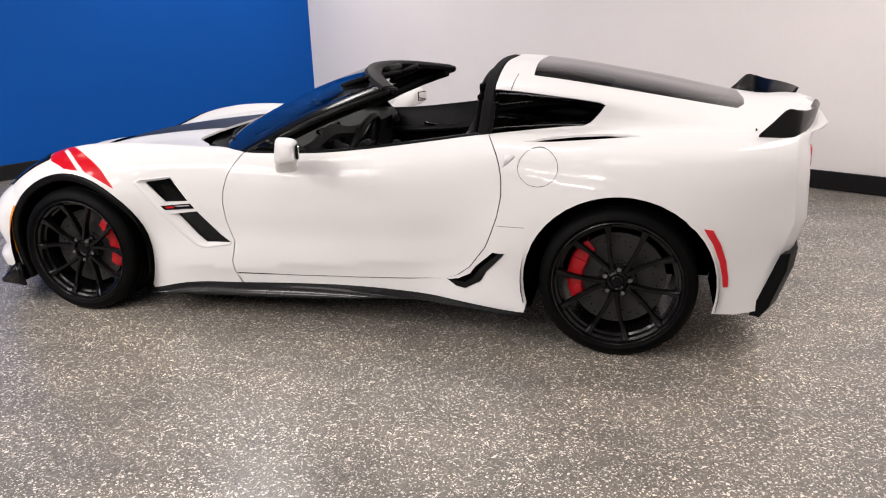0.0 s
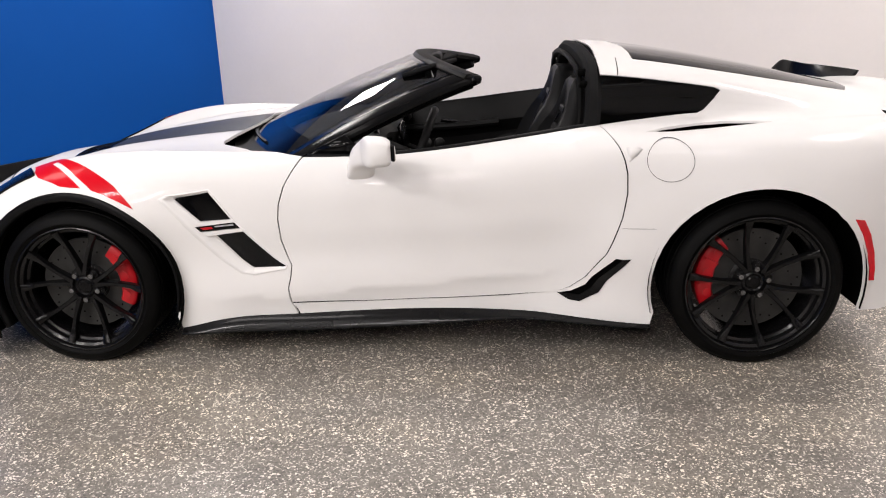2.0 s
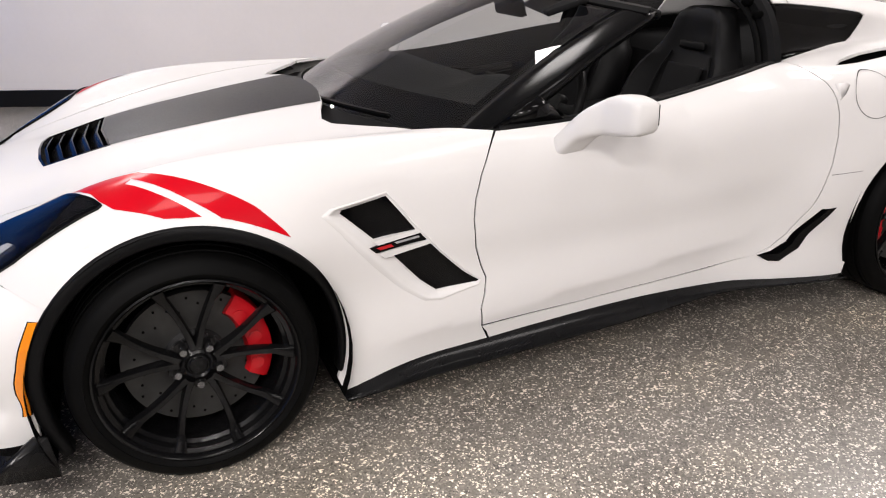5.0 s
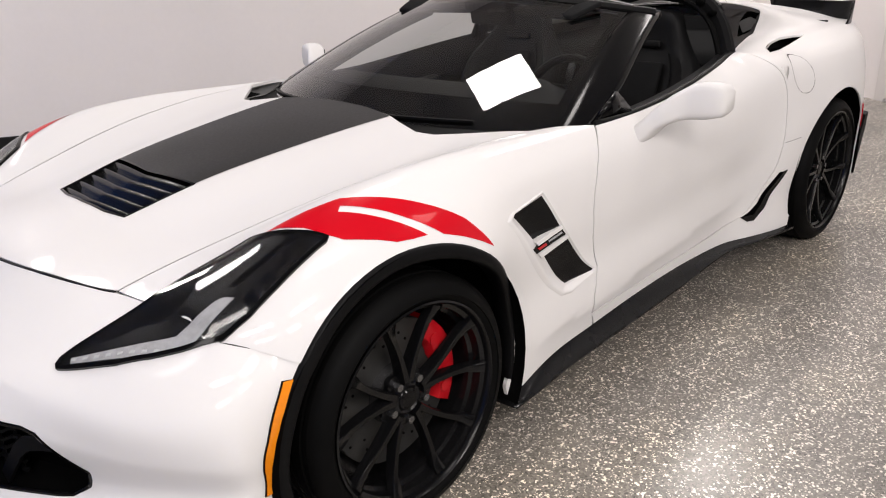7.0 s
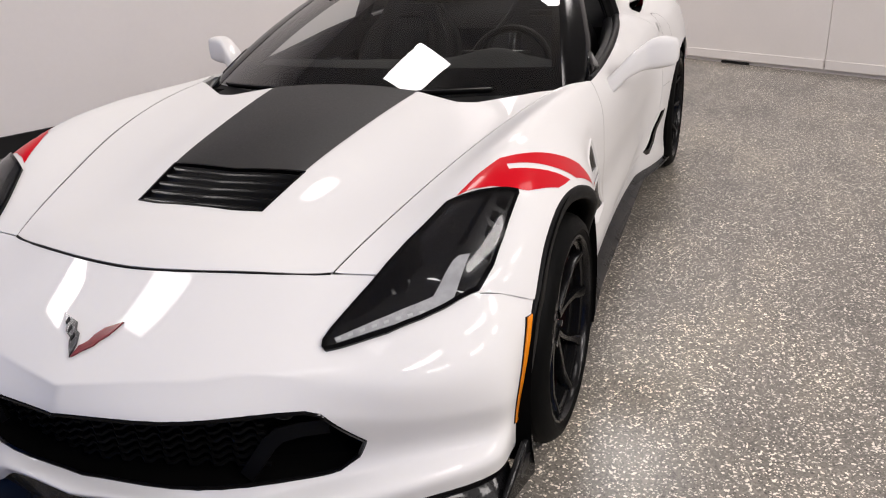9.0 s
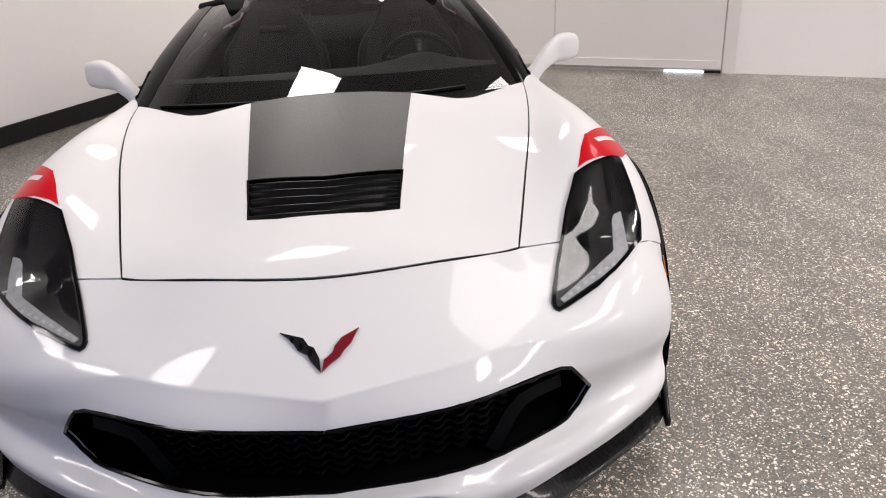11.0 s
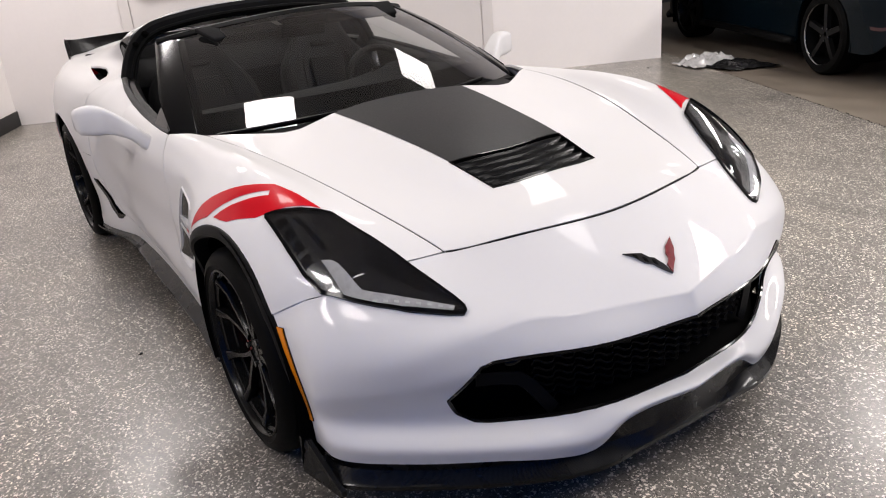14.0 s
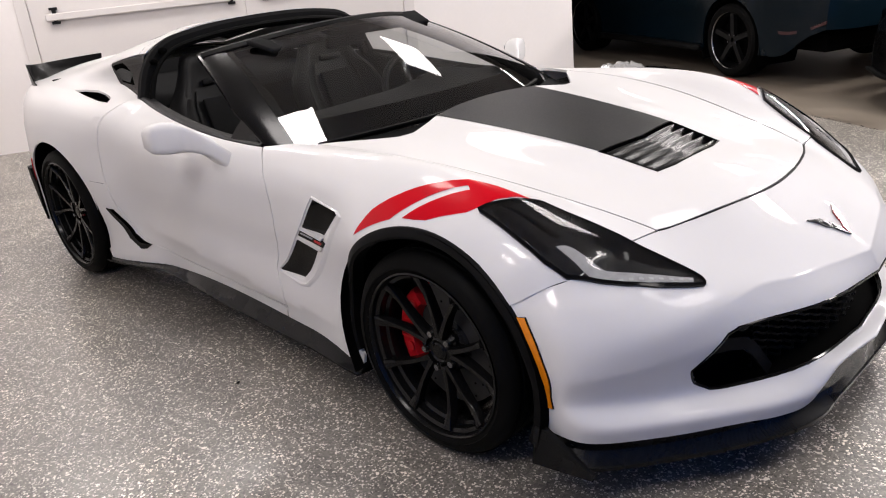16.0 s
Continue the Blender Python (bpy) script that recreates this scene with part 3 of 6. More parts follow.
NOSE_ROWS = [
    nose_top(),
    curve((0, -0.80, 0, 0.577), (0.25, -0.715, 0.268, 0.608), (0.4, -0.655, 0.42, 0.610), (0.5, -0.648, 0.54, 0.588), (0.68, -0.587, 0.74, 0.572), (0.85, -0.462, 0.878, 0.567), (1, -0.335, 0.932, 0.55), flat=True),
    curve((0, -0.889, 0, 0.524), (0.17, -0.845, 0.19, 0.538), (0.3, -0.808, 0.335, 0.545), (0.4, -0.764, 0.435, 0.551), (0.5, -0.728, 0.548, 0.535), (0.68, -0.632, 0.761, 0.5), (0.85, -0.494, 0.902, 0.49), (1, -0.374, 0.93, 0.475)),
    curve((0, -0.916, 0, 0.466), (0.25, -0.876, 0.295, 0.474), (0.5, -0.746, 0.567, 0.469), (0.68, -0.632, 0.762, 0.425), (0.85, -0.499, 0.907, 0.405), (1, -0.397, 0.922, 0.4)),
    curve((0, -0.885, 0, 0.277), (0.25, -0.848, 0.295, 0.278), (0.5, -0.708, 0.567, 0.281), (0.68, -0.607, 0.738, 0.298), (0.85, -0.485, 0.894, 0.31), (1, -0.4, 0.91, 0.315)),
    curve((0, -0.932, 0, 0.262), (0.19, -0.907, 0.21, 0.261), (0.21, -0.904, 0.23, 0.257), (0.28, -0.888, 0.31, 0.221), (0.3, -0.882, 0.33, 0.216), (0.4, -0.845, 0.44, 0.22), (0.5, -0.79, 0.55, 0.232), (0.68, -0.662, 0.749, 0.25), (0.85, -0.524, 0.894, 0.256), (1, -0.402, 0.907, 0.258)),
    curve((0, -0.915, 0, 0.240), (0.19, -0.894, 0.21, 0.238), (0.205, -0.891, 0.225, 0.234), (0.285, -0.872, 0.315, 0.176), (0.3, -0.868, 0.33, 0.172), (0.4, -0.836, 0.44, 0.18), (0.5, -0.783, 0.55, 0.196), (0.68, -0.652, 0.745, 0.204), (0.85, -0.517, 0.884, 0.206), (1, -0.405, 0.902, 0.208)),
]


@functools.lru_cache(maxsize=None)
def nose_column(c):
    return [np.array(r(c)) for r in NOSE_ROWS]


def nose(c, r):
    """The nose at column c (negative: left), r rows below the hood's edge."""
    pts = nose_column(round(abs(c), 5))
    i = int(min(max(math.floor(r), 0), len(pts) - 2))
    u = r - i
    before = pts[i - 1] if i else 2 * pts[0] - pts[1]
    after = pts[i + 2] if i + 2 < len(pts) else 2 * pts[i + 1] - pts[i]
    a, b = pts[i], pts[i + 1]
    h0, h1, h2 = (max(np.linalg.norm(v), 1e-4) for v in (a - before, b - a, after - b))
    ma = ((a - before) / h0 * h1 + (b - a) / h1 * h0) / (h0 + h1)
    mb = ((b - a) / h1 * h2 + (after - b) / h2 * h1) / (h1 + h2)
    # a fold runs across the nose above the grille and dies out under the lamps
    fold = 0.92 * min(max((0.52 - abs(c)) / 0.14, 0), 1)
    if i == 2:
        ma = ma * (1 - fold) + (b - a) / h1 * fold
    if i == 1:
        mb = mb * (1 - fold) + (b - a) / h1 * fold
    s, w = u * u * (3 - 2 * u), u * (1 - u)
    p = a * (1 - s) + b * s + h1 * w * ((1 - u) * ma - u * mb)
    return p if c >= 0 else p * np.array([1, -1, 1])


car = thing("sports_car", "white targa sports car, black hood stripe, red fender bars", "car")
GAP = 0.0025

# Outlines in side view (x, z).
DOOR_FRONT = [(0.932, 0.826), (0.89, 0.775), (0.857, 0.72), (0.833, 0.65), (0.826, 0.59), (0.832, 0.50), (0.85, 0.435), (0.865, 0.395), (0.856, 0.34), (0.844, 0.296), (0.85, 0.234)]
DOOR_REAR = [(1.924, 0.26), (1.99, 0.285), (2.051, 0.33), (2.11, 0.41), (2.152, 0.488), (2.185, 0.58), (2.203, 0.675), (2.202, 0.75), (2.192, 0.80), (2.165, 0.86), (2.135, 0.895)]
DOOR_BOTTOM = [(0.85, 0.23), (1.2, 0.233), (1.5, 0.24), (1.75, 0.249), (1.924, 0.26)]
FRONT_ARCH = arch(0, 0.33, 0.402, 0.396, 142, -28)
REAR_ARCH = arch(2.712, 0.30, 0.41, 0.395, 196, -16)
VENT = [(0.428, 0.692), (0.559, 0.709), (0.836, 0.392), (0.704, 0.386)]
VENT_OUT = [(0.385, 0.688), (0.405, 0.7), (0.559, 0.716), (0.845, 0.394), (0.838, 0.382), (0.71, 0.366), (0.672, 0.374), (0.518, 0.529)]
SCOOP = [(2.217, 0.412), (2.165, 0.416), (2.053, 0.3), (1.995, 0.27), (1.945, 0.26), (1.99, 0.236), (2.03, 0.232), (2.1, 0.272)]


def shifted(pts, dx):
    return [(x + dx, q) for x, q in pts]


def run(a, b, n=12):
    return [(a[0] + (b[0] - a[0]) * i / n, a[1] + (b[1] - a[1]) * i / n) for i in range(n + 1)]


# hood
LOUVRE = [(-0.318, -1.0), (-0.334, -0.6), (-0.338, 0), (-0.334, 0.6), (-0.318, 1.0), (-0.122, 1.0), (-0.14, 0), (-0.122, -1.0)]


def hood_outline():
    front, rear = [], []
    for i in range(25):
        y = -0.495 + 0.99 * i / 24
        x = hood_front(y) + 0.003
        front.append((x, math.copysign(min(q_at_y(x, abs(y)), 3 - 0.004), y)))
    edge = run((-0.49, 3 - 0.012), (0.70, 3 - 0.012), 40)
    back = [(0.70, 2.985), (0.665, 2.75), (0.60, 2.4), (0.52, 1.95), (0.505, 1.7), (0.53, 1.25), (0.55, 1.0), (0.575, 0.5), (0.585, 0)]
    half = edge[1:] + back[1:]
    return front + half + [(x, -q) for x, q in reversed(half[:-1])]


hood = part("hood", patch("hood", skin, hood_outline(), [LOUVRE], 0.03, 0.16, 0.012), WHITE, car, "white hood with raised middle and black stripe")

# front fenders
side_top = [(0.70, 3.03), (0.8, 3.35), (0.87, 3.8), (0.928, 4.0)]
fender = run((-0.487, 3.02), (0.70, 3.02), 40)[:-1] + side_top + shifted(side(*DOOR_FRONT[1:]), -GAP) + side((0.872, 0.178)) \
    + [(x, 9.0) for x in (0.8, 0.7, 0.6, 0.5, 0.39)] + side(*[p for p in reversed(FRONT_ARCH)][1:]) + [(-0.435, q_at_y(-0.435, 0.828))]
fender_mesh = patch("front_fender", skin, fender, [side(*VENT_OUT)], 0.018, 0.1, 0.012)
pair("front_fender", fender_mesh, WHITE, car, "white front fender with side vent")

# doors
door = shifted(side(*DOOR_FRONT), GAP) + side(*DOOR_BOTTOM[1:]) + shifted(side(*DOOR_REAR[1:]), -GAP) + [(x, 4.0) for x in (2.11, 2.0, 1.86, 1.7, 1.5, 1.3, 1.1)]
doors = pair("door", patch("door", skin, door, [], 0.02, 0.1, 0.005), WHITE, car, "white door with frameless window lowered")

# rear quarters with the sills
TAIL = [(3.545, 0.0), (3.535, 1.0), (3.51, 2.0), (3.465, 3.0), (3.42, 4.0), (3.405, 5.0), (3.412, 6.0), (3.36, 7.0), (3.315, 8.0), (3.29, 9.0)]
quarter = shifted(side(*DOOR_REAR), GAP) + [(2.115, 4.0), (2.10, 3.4), (2.10, 3.0)] + run((2.10, 3.0), (2.53, 3.0))[1:] + [(2.56, 2.85), (2.6, 2.45), (2.625, 2.1), (2.6, 2.0)] \
    + run((2.56, 2.0), (2.13, 2.0)) + [(2.13, 1.5), (2.13, 1.0), (2.13, 0.5), (2.13, 0)] + [(2.27, 0), (2.275, 0.5), (2.285, 1.0)] + run((2.3, 1.0), (3.2, 1.0)) + [(3.235, 0.8), (3.25, 0.4), (3.25, 0)] \
    + TAIL + [(3.2, 9.0)] + side(*reversed(REAR_ARCH)) + [(2.305, 9.0)] + [(x, 9.0) for x in (2.1, 1.9, 1.7, 1.5, 1.2, 1.0, 0.88)] + [(0.872, q_at_z(0.872, 0.2))] \
    + [(x, q - 0.0) for x, q in side(*[(a + 0.004 * (a < 0.9), b - 0.006) for a, b in DOOR_BOTTOM])][:-1]
SCOOP_PLAN = [(2.29, 0.787), (2.36, 0.738), (2.50, 0.70), (2.63, 0.684), (2.74, 0.704), (2.79, 0.738), (2.66, 0.757), (2.52, 0.771), (2.40, 0.783)]
SCOOP_TOP = [(x, q_at_y(x, y)) for x, y in SCOOP_PLAN]
HANDLE = [(2.207, 0.792), (2.200, 0.846), (2.25, 0.846), (2.262, 0.838), (2.235, 0.812)]
quarter_mesh = patch("rear_quarter", skin, quarter, [side(*SCOOP), SCOOP_TOP, side(*HANDLE)], 0.03, 0.1, 0.006)
pair("rear_quarter", quarter_mesh, WHITE, car, "white wide rear quarter with haunch, sill and roof band")

outline = [skin(x, q) for x, q in dense(side(*HANDLE), 0.05)]
rings = [outline]
for share in (0.35, 0.7, 1.0):
    rings.append([p - np.array([0.012 * share * (p[0] > 2.21), share * 0.034 * max(0.0, (2.27 - p[0]) / 0.07), 0.003 * share]) for p in outline])
pair("handle_recess", lofted("handle_recess", rings, True, True, 30), WHITE, car, "white grip recess behind the door's edge")
pair("panel_seam", patch("panel_seam", skin, side((2.184, 0.5402), (2.312, 0.5412), (2.312, 0.5396), (2.184, 0.5386)), [], 0.02, 0.1, 0.0, 0.0007), TRIM, car)

# nose
GRILLE = [(0.0, 3.0), (0.25, 3.0), (0.48, 3.0), (0.505, 3.04), (0.565, 3.5), (0.545, 3.8), (0.51, 3.97), (0.48, 4.0), (0.25, 4.0), (0.0, 4.0)]
grille_hole = GRILLE + [(-c, r) for c, r in reversed(GRILLE[1:-1])]
nose_edge = [(c / 20, 0.0) for c in range(-20, 21)] + [(1.0, r / 2) for r in range(1, 13)] + [(c / 20, 6.0) for c in range(19, -21, -1)] + [(-1.0, r / 2) for r in range(11, 0, -1)]
bumper_skin = part("front_bumper", patch("front_bumper", nose, nose_edge, [grille_hole], 0.022, 0.2, 0.012), WHITE, car, "white front bumper with wide black grille opening")

# dark sheets added behind the panel gaps so that the gaps look shaded
liner = run((-0.66, 2.3), (0.66, 2.3), 10) + run((0.66, 3.6), (-0.5, 3.6), 10)
pair("gap_shade_sheet", patch("gap_shade_sheet", skin, liner, [], 0.05, 0.1, 0.0, -0.016), WELL, car)
liner = side((0.79, 0.74), (1.03, 0.8), (1.03, 0.2), (0.79, 0.2)) 
pair("gap_shade_sheet", patch("gap_shade_sheet", skin, liner, [], 0.04, 0.1, 0.0, -0.017), WELL, car)
liner = [(1.75, 5.4), (2.05, 4.3), (2.28, 4.2), (2.28, 6.8), (2.1, 8.3), (1.75, 8.95)]
pair("gap_shade_sheet", patch("gap_shade_sheet", skin, liner, [], 0.04, 0.1, 0.0, -0.017), WELL, car)
liner = side((0.82, 0.27), (1.95, 0.29), (1.95, 0.21), (0.82, 0.2))
pair("gap_shade_sheet", patch("gap_shade_sheet", skin, liner, [], 0.04, 0.1, 0.0, -0.017), WELL, car)
part("gap_shade_sheet", patch("gap_shade_sheet", nose, [(-0.99, 0.6), (0.99, 0.6), (0.99, 0.02), (0.5, -0.25), (0, -0.25), (-0.5, -0.25), (-0.99, 0.02)], [], 0.04, 0.2, 0.0, -0.017), WELL, car)

# ---- wheels ----


def ring(r, y, n, turn=0.0):
    return [(r * math.cos(2 * math.pi * i / n + turn), y, r * math.sin(2 * math.pi * i / n + turn)) for i in range(n)]


def turned(name, profile, n=64, angle=30):
    """A body of revolution about the y axis from a profile of (radius, y)."""
    return lofted(name, [ring(r, y, n) for r, y in profile], True, False, angle)


def wheel(x, y, radius, rim, width, turn, name_label):
    """A right-hand wheel, outer face towards +y, with brake."""
    hub = new("wheel")
    hub.parent = car
    hub.matrix_local = Matrix.Translation((x, y, radius - (0.035 if x > 1 else 0.0015))) @ (Matrix.Rotation(math.pi, 4, "Z") if y < 0 else Matrix.Identity(4))
    tagged(hub, name_label)
    h = width / 2
    side_wall = [(rim + 0.004, h - 0.012), (rim + 0.012, h - 0.004), (rim + 0.022, h), (radius - 0.045, h + 0.004), (radius - 0.022, h - 0.004), (radius - 0.007, h - 0.02), (radius - 0.001, h - 0.04)]
    tread = []
    for k in range(5):
        c = -h + 0.05 + (width - 0.1) * k / 4
        tread += [(radius, c + 0.016), (radius, c + 0.006), (radius - 0.007, c + 0.005), (radius - 0.007, c - 0.005), (radius, c - 0.006)]
    prof = side_wall + sorted(tread, key=lambda p: -p[1]) + [(r, -b) for r, b in reversed(side_wall)]
    part("tyre", turned("tyre", prof, 72, 40), RUBBER, hub)
    barrel = [(rim + 0.004, h - 0.010), (rim + 0.007, h - 0.003), (rim + 0.002, h - 0.001), (rim - 0.003, h - 0.006), (rim - 0.005, h - 0.022), (rim - 0.016, h - 0.028), (rim - 0.018, h - 0.052), (rim - 0.028, h - 0.058), (rim - 0.031, h - 0.12), (rim - 0.032, -h + 0.03), (rim + 0.004, -h + 0.012)]
    part("rim_barrel", turned("rim_barrel", barrel, 72, 50), BARREL, hub, "satin black wheel rim")
    face = h - 0.045
    for i in range(5):
        a0 = 2 * math.pi * i / 5 + turn
        for s in (-1, 1):
            path = []
            for k in range(9):
                t = k / 8
                r = 0.05 + (rim - 0.006 - 0.05) * t
                a = a0 + s * (0.13 + 0.185 * min(t * 1.1, 1) ** 0.85)
                dish = face - 0.018 + 0.024 * t ** 1.4 + 0.014 * max(0, t - 0.75) / 0.25
                path.append(Vector((r * math.cos(a), dish, r * math.sin(a))))
            def sec(t):
                w = 0.0105 - 0.0028 * math.sin(math.pi * min(t * 1.1, 1)) + 0.006 * max(0, t - 0.78) / 0.22
                d = 0.018 - 0.007 * t
                # a raised flat face with sharp shoulders
                return [(-w * 1.15, -d), (-w, d * 0.8), (-w * 0.8, d), (w * 0.8, d), (w, d * 0.8), (w * 1.15, -d)]
            part("spoke", swept("spoke", path, sec, (0, 1, 0), True, 40), RIM, hub)
        am = a0 + math.pi / 5
        c = (0.057 * math.cos(am), face - 0.012, 0.057 * math.sin(am))
        m = Matrix.Translation(c) @ Matrix.Rotation(math.pi / 2, 4, "X")
        part("lug_nut", flat_mesh("lug_nut", rod(0.0105, 0.03, m, 6)), NUT, hub, "dark steel lug nut")
        wall = Matrix.Translation((0.058 * math.cos(am), face - 0.028, 0.058 * math.sin(am))) @ Matrix.Rotation(math.pi / 2, 4, "X")
        part("lug_seat", flat_mesh("lug_seat", rod(0.021, 0.016, wall, 16)), RIM, hub)
    part("hub", turned("hub", [(0.0, face - 0.006), (0.028, face - 0.006), (0.03, face - 0.009), (0.036, face - 0.004), (0.05, face - 0.012), (0.052, face - 0.05), (0.0, face - 0.05)], 32, 30), RIM, hub)
    part("centre_cap", turned("centre_cap", [(0.0, face - 0.002), (0.022, face - 0.003), (0.027, face - 0.007), (0.027, face - 0.012)], 32, 30), BLACK, hub, "black cap with small red and grey crossed mark")
    disc_r = rim - 0.066
    part("brake_disc", turned("brake_disc", [(0.07, face - 0.06), (disc_r, face - 0.06), (disc_r, face - 0.085), (0.07, face - 0.085)], 56, 20), STEEL, hub, "drilled steel brake disc")
    part("brake_bell", turned("brake_bell", [(0.0, face - 0.035), (0.078, face - 0.035), (0.084, face - 0.062), (0.0, face - 0.062)], 32, 30), NUT, hub)
    holes = bmesh.new()
    for i in range(36):
        a = 2 * math.pi * i / 36
        r = (disc_r - 0.018, disc_r - 0.036, disc_r - 0.054)[i % 3]
        m = Matrix.Translation((r * math.cos(a), face - 0.0595, r * math.sin(a))) @ Matrix.Rotation(math.pi / 2, 4, "X")
        bmesh.ops.create_cone(holes, cap_ends=True, segments=8, radius1=0.0036, radius2=0.0036, depth=0.003, matrix=m)
    tagged(part("disc_holes", holes, WELL, hub), kind="stuff")
    # the caliper clasps the disc on its rearward side; on the left the wheel is turned round
    back = CALIPER_ANGLE if y > 0 else math.pi - CALIPER_ANGLE
    if x > 1:
        back = math.pi - back
    rings = []
    for k in range(13):
        a = back + radians(-41 + 82 * k / 12)
        big = disc_r + 0.012
        small = disc_r - 0.062 + 0.014 * (abs(k - 6) / 6) ** 2 - 0.004 * (k % 4 == 0)
        rings.append([(rr * math.cos(a), yy, rr * math.sin(a)) for rr, yy in ((small, face - 0.052), (small + 0.01, face - 0.036), (big - 0.012, face - 0.036), (big, face - 0.046), (big, face - 0.11), (small, face - 0.11))])
    part("brake_caliper", lofted("brake_caliper", rings, True, True, 40), CALIPER, hub, "bright red brake caliper")
    for s in (-0.68, 0, 0.68):
        a = back + radians(41 * s)
        m = Matrix.Translation(((disc_r - 0.028) * math.cos(a), face - 0.036, (disc_r - 0.028) * math.sin(a))) @ Matrix.Rotation(math.pi / 2, 4, "X")
        part("caliper_piston", flat_mesh("caliper_piston", rod(0.017, 0.01, m, 18, 0.015)), CALIPER, hub)
    for s in (-0.36, 0.36):
        a = back + radians(41 * s)
        rib = [Vector(((disc_r - 0.055 + 0.062 * t) * math.cos(a), face - 0.034 - 0.012 * max(0, t - 0.85) / 0.15, (disc_r - 0.055 + 0.062 * t) * math.sin(a))) for t in np.linspace(0, 1, 6)]
        part("caliper_rib", swept("caliper_rib", rib, [(-0.005, -0.006), (-0.004, 0.004), (0.004, 0.004), (0.005, -0.006)], (0, 1, 0)), CALIPER, hub)
    return hub


def flat_mesh(name, bm, angle=35):
    me = bpy.data.meshes.new(name)
    bm.to_mesh(me)
    bm.free()
    for p in me.polygons:
        p.use_smooth = True
    return flat_ends(me, angle)


CALIPER_ANGLE = radians(12)
for s in (1, -1):
    wheel(0.0, s * 0.812, 0.327, 0.259, 0.285, radians(91.5 if s < 0 else 100), "front wheel, black ten-spoke rim with red caliper")
    wheel(2.71, s * 0.80, 0.338, 0.273, 0.335, radians(62 if s < 0 else 80), "rear wheel, wide tyre on black ten-spoke rim")


def well(x, radius, y0, y1, low=-24, high=204):
    """The dark liner over a wheel."""
    rings = [[(x + radius * math.cos(a), y, 0.31 - 0.004 * x + radius * math.sin(a)) for a in np.linspace(radians(low), radians(high), 30)] for y in (y0, y1)]
    v, f = loft(rings, False, False)
    base = len(v)
    v += [(x + radius * math.cos(a), y0, 0.31 + radius * math.sin(a)) for a in np.linspace(radians(low), radians(high), 30)]
    f.append(tuple(range(base, base + 30)))
    return mesh_of("wheel_well", v, f)


pair("wheel_well", well(0.0, 0.415, 0.55, 0.945), WELL, car, "dark wheel-arch liner")
pair("wheel_well", well(2.71, 0.42, 0.5, 0.955, -14, 195), WELL, car, "dark wheel-arch liner")
floor_pan = bmesh.new()
box(floor_pan, (1.95, 1.7, 0.03), Matrix.Translation((1.35, 0, 0.15)))
box(floor_pan, (0.5, 1.05, 0.25), Matrix.Translation((0.1, 0, 0.35)))
box(floor_pan, (0.95, 1.0, 0.25), Matrix.Translation((2.75, 0, 0.35)))
box(floor_pan, (0.32, 1.25, 0.05), Matrix.Translation((-0.55, 0, 0.2)))
part("underbody", floor_pan, WELL, car, smooth=False)

# ---- front details ----


def plan(*pts):
    """Plan-view points (x, y) as places on the skin."""
    return [(x, q_at_y(x, y)) for x, y in pts]


def nose_at(x, y):
    """The column and row of the nose over the plan point (x, y)."""
    c, r = 0.3, 1.0
    for _ in range(30):
        lo, hi = 0.0, 1.0
        for _ in range(30):
            c = (lo + hi) / 2
            lo, hi = (c, hi) if nose(c, r)[1] < abs(y) else (lo, c)
        lo, hi = 0.0, 3.0
        for _ in range(30):
            r = (lo + hi) / 2
            lo, hi = (r, hi) if nose(c, r)[0] > x else (lo, r)
    return math.copysign(c, y) if y else 0.0, r


def on_skin(name, poly, material, parent, lift, thick=0.002, step=0.02, label="", both=True):
    me = patch(name, skin, poly, [], step, 0.1, thick, lift)
    return pair(name, me, material, parent, label) if both else part(name, me, material, parent, label)


# hood stripe and louvres
STRIPE = [(-0.119, -0.995), (-0.137, 0), (-0.119, 0.995), (0.1, 0.995), (0.3, 0.995), (0.547, 0.995), (0.575, 0.5), (0.583, 0), (0.575, -0.5), (0.547, -0.995), (0.3, -0.995), (0.1, -0.995)]
part("hood_stripe", patch("hood_stripe", skin, STRIPE, [], 0.03, 0.2, 0.0, 0.0012), SATIN, hood, "matt black stripe along the hood")
louvres = part("louvre_pan", patch("louvre_pan", lambda x, q: skin(x, q) - np.array([0, 0, 0.065 - 0.04 * (abs(q) > 1.02)]), [(-0.35, -1.12), (-0.35, 1.12), (-0.09, 1.12), (-0.09, -1.12)], [], 0.04, 0.2, 0.0), WELL, hood, "black hood vent with chevron louvres")
for k in range(5):
    x0 = -0.336 + 0.0405 * k
    rings = []
    for i in range(33):
        q = -0.99 + 1.98 * i / 32
        sh = -0.016 * (1 - abs(q)) + 0.004
        # a broad blade, high at its rear edge, whose ends curl down into the side of the vent
        end = ease((abs(q) - 0.74) / 0.25)
        x1 = x0 + sh
        a = skin(x1, q) + np.array([0, 0, -0.026 - 0.016 * end])
        b = skin(x1 + 0.008, q) + np.array([0, 0, -0.020 - 0.012 * end])
        c = skin(x1 + 0.019, q) + np.array([0, 0, -0.010 - 0.005 * end])
        d = skin(x1 + 0.027, q) + np.array([0, 0, -0.002])
        down = np.array([0.0, 0, -0.0035])
        lip = skin(x1 + 0.032, q) + np.array([0, 0, -0.0022])
        rings.append([a, b, c, d, lip, lip + np.array([0.0005, 0, -0.006]), c + down * 1.6, b + down, a + down])
    part("louvre", lofted("louvre", rings, True, True, 50), LOUVRE_BLACK, hood)
mid_x = -0.228
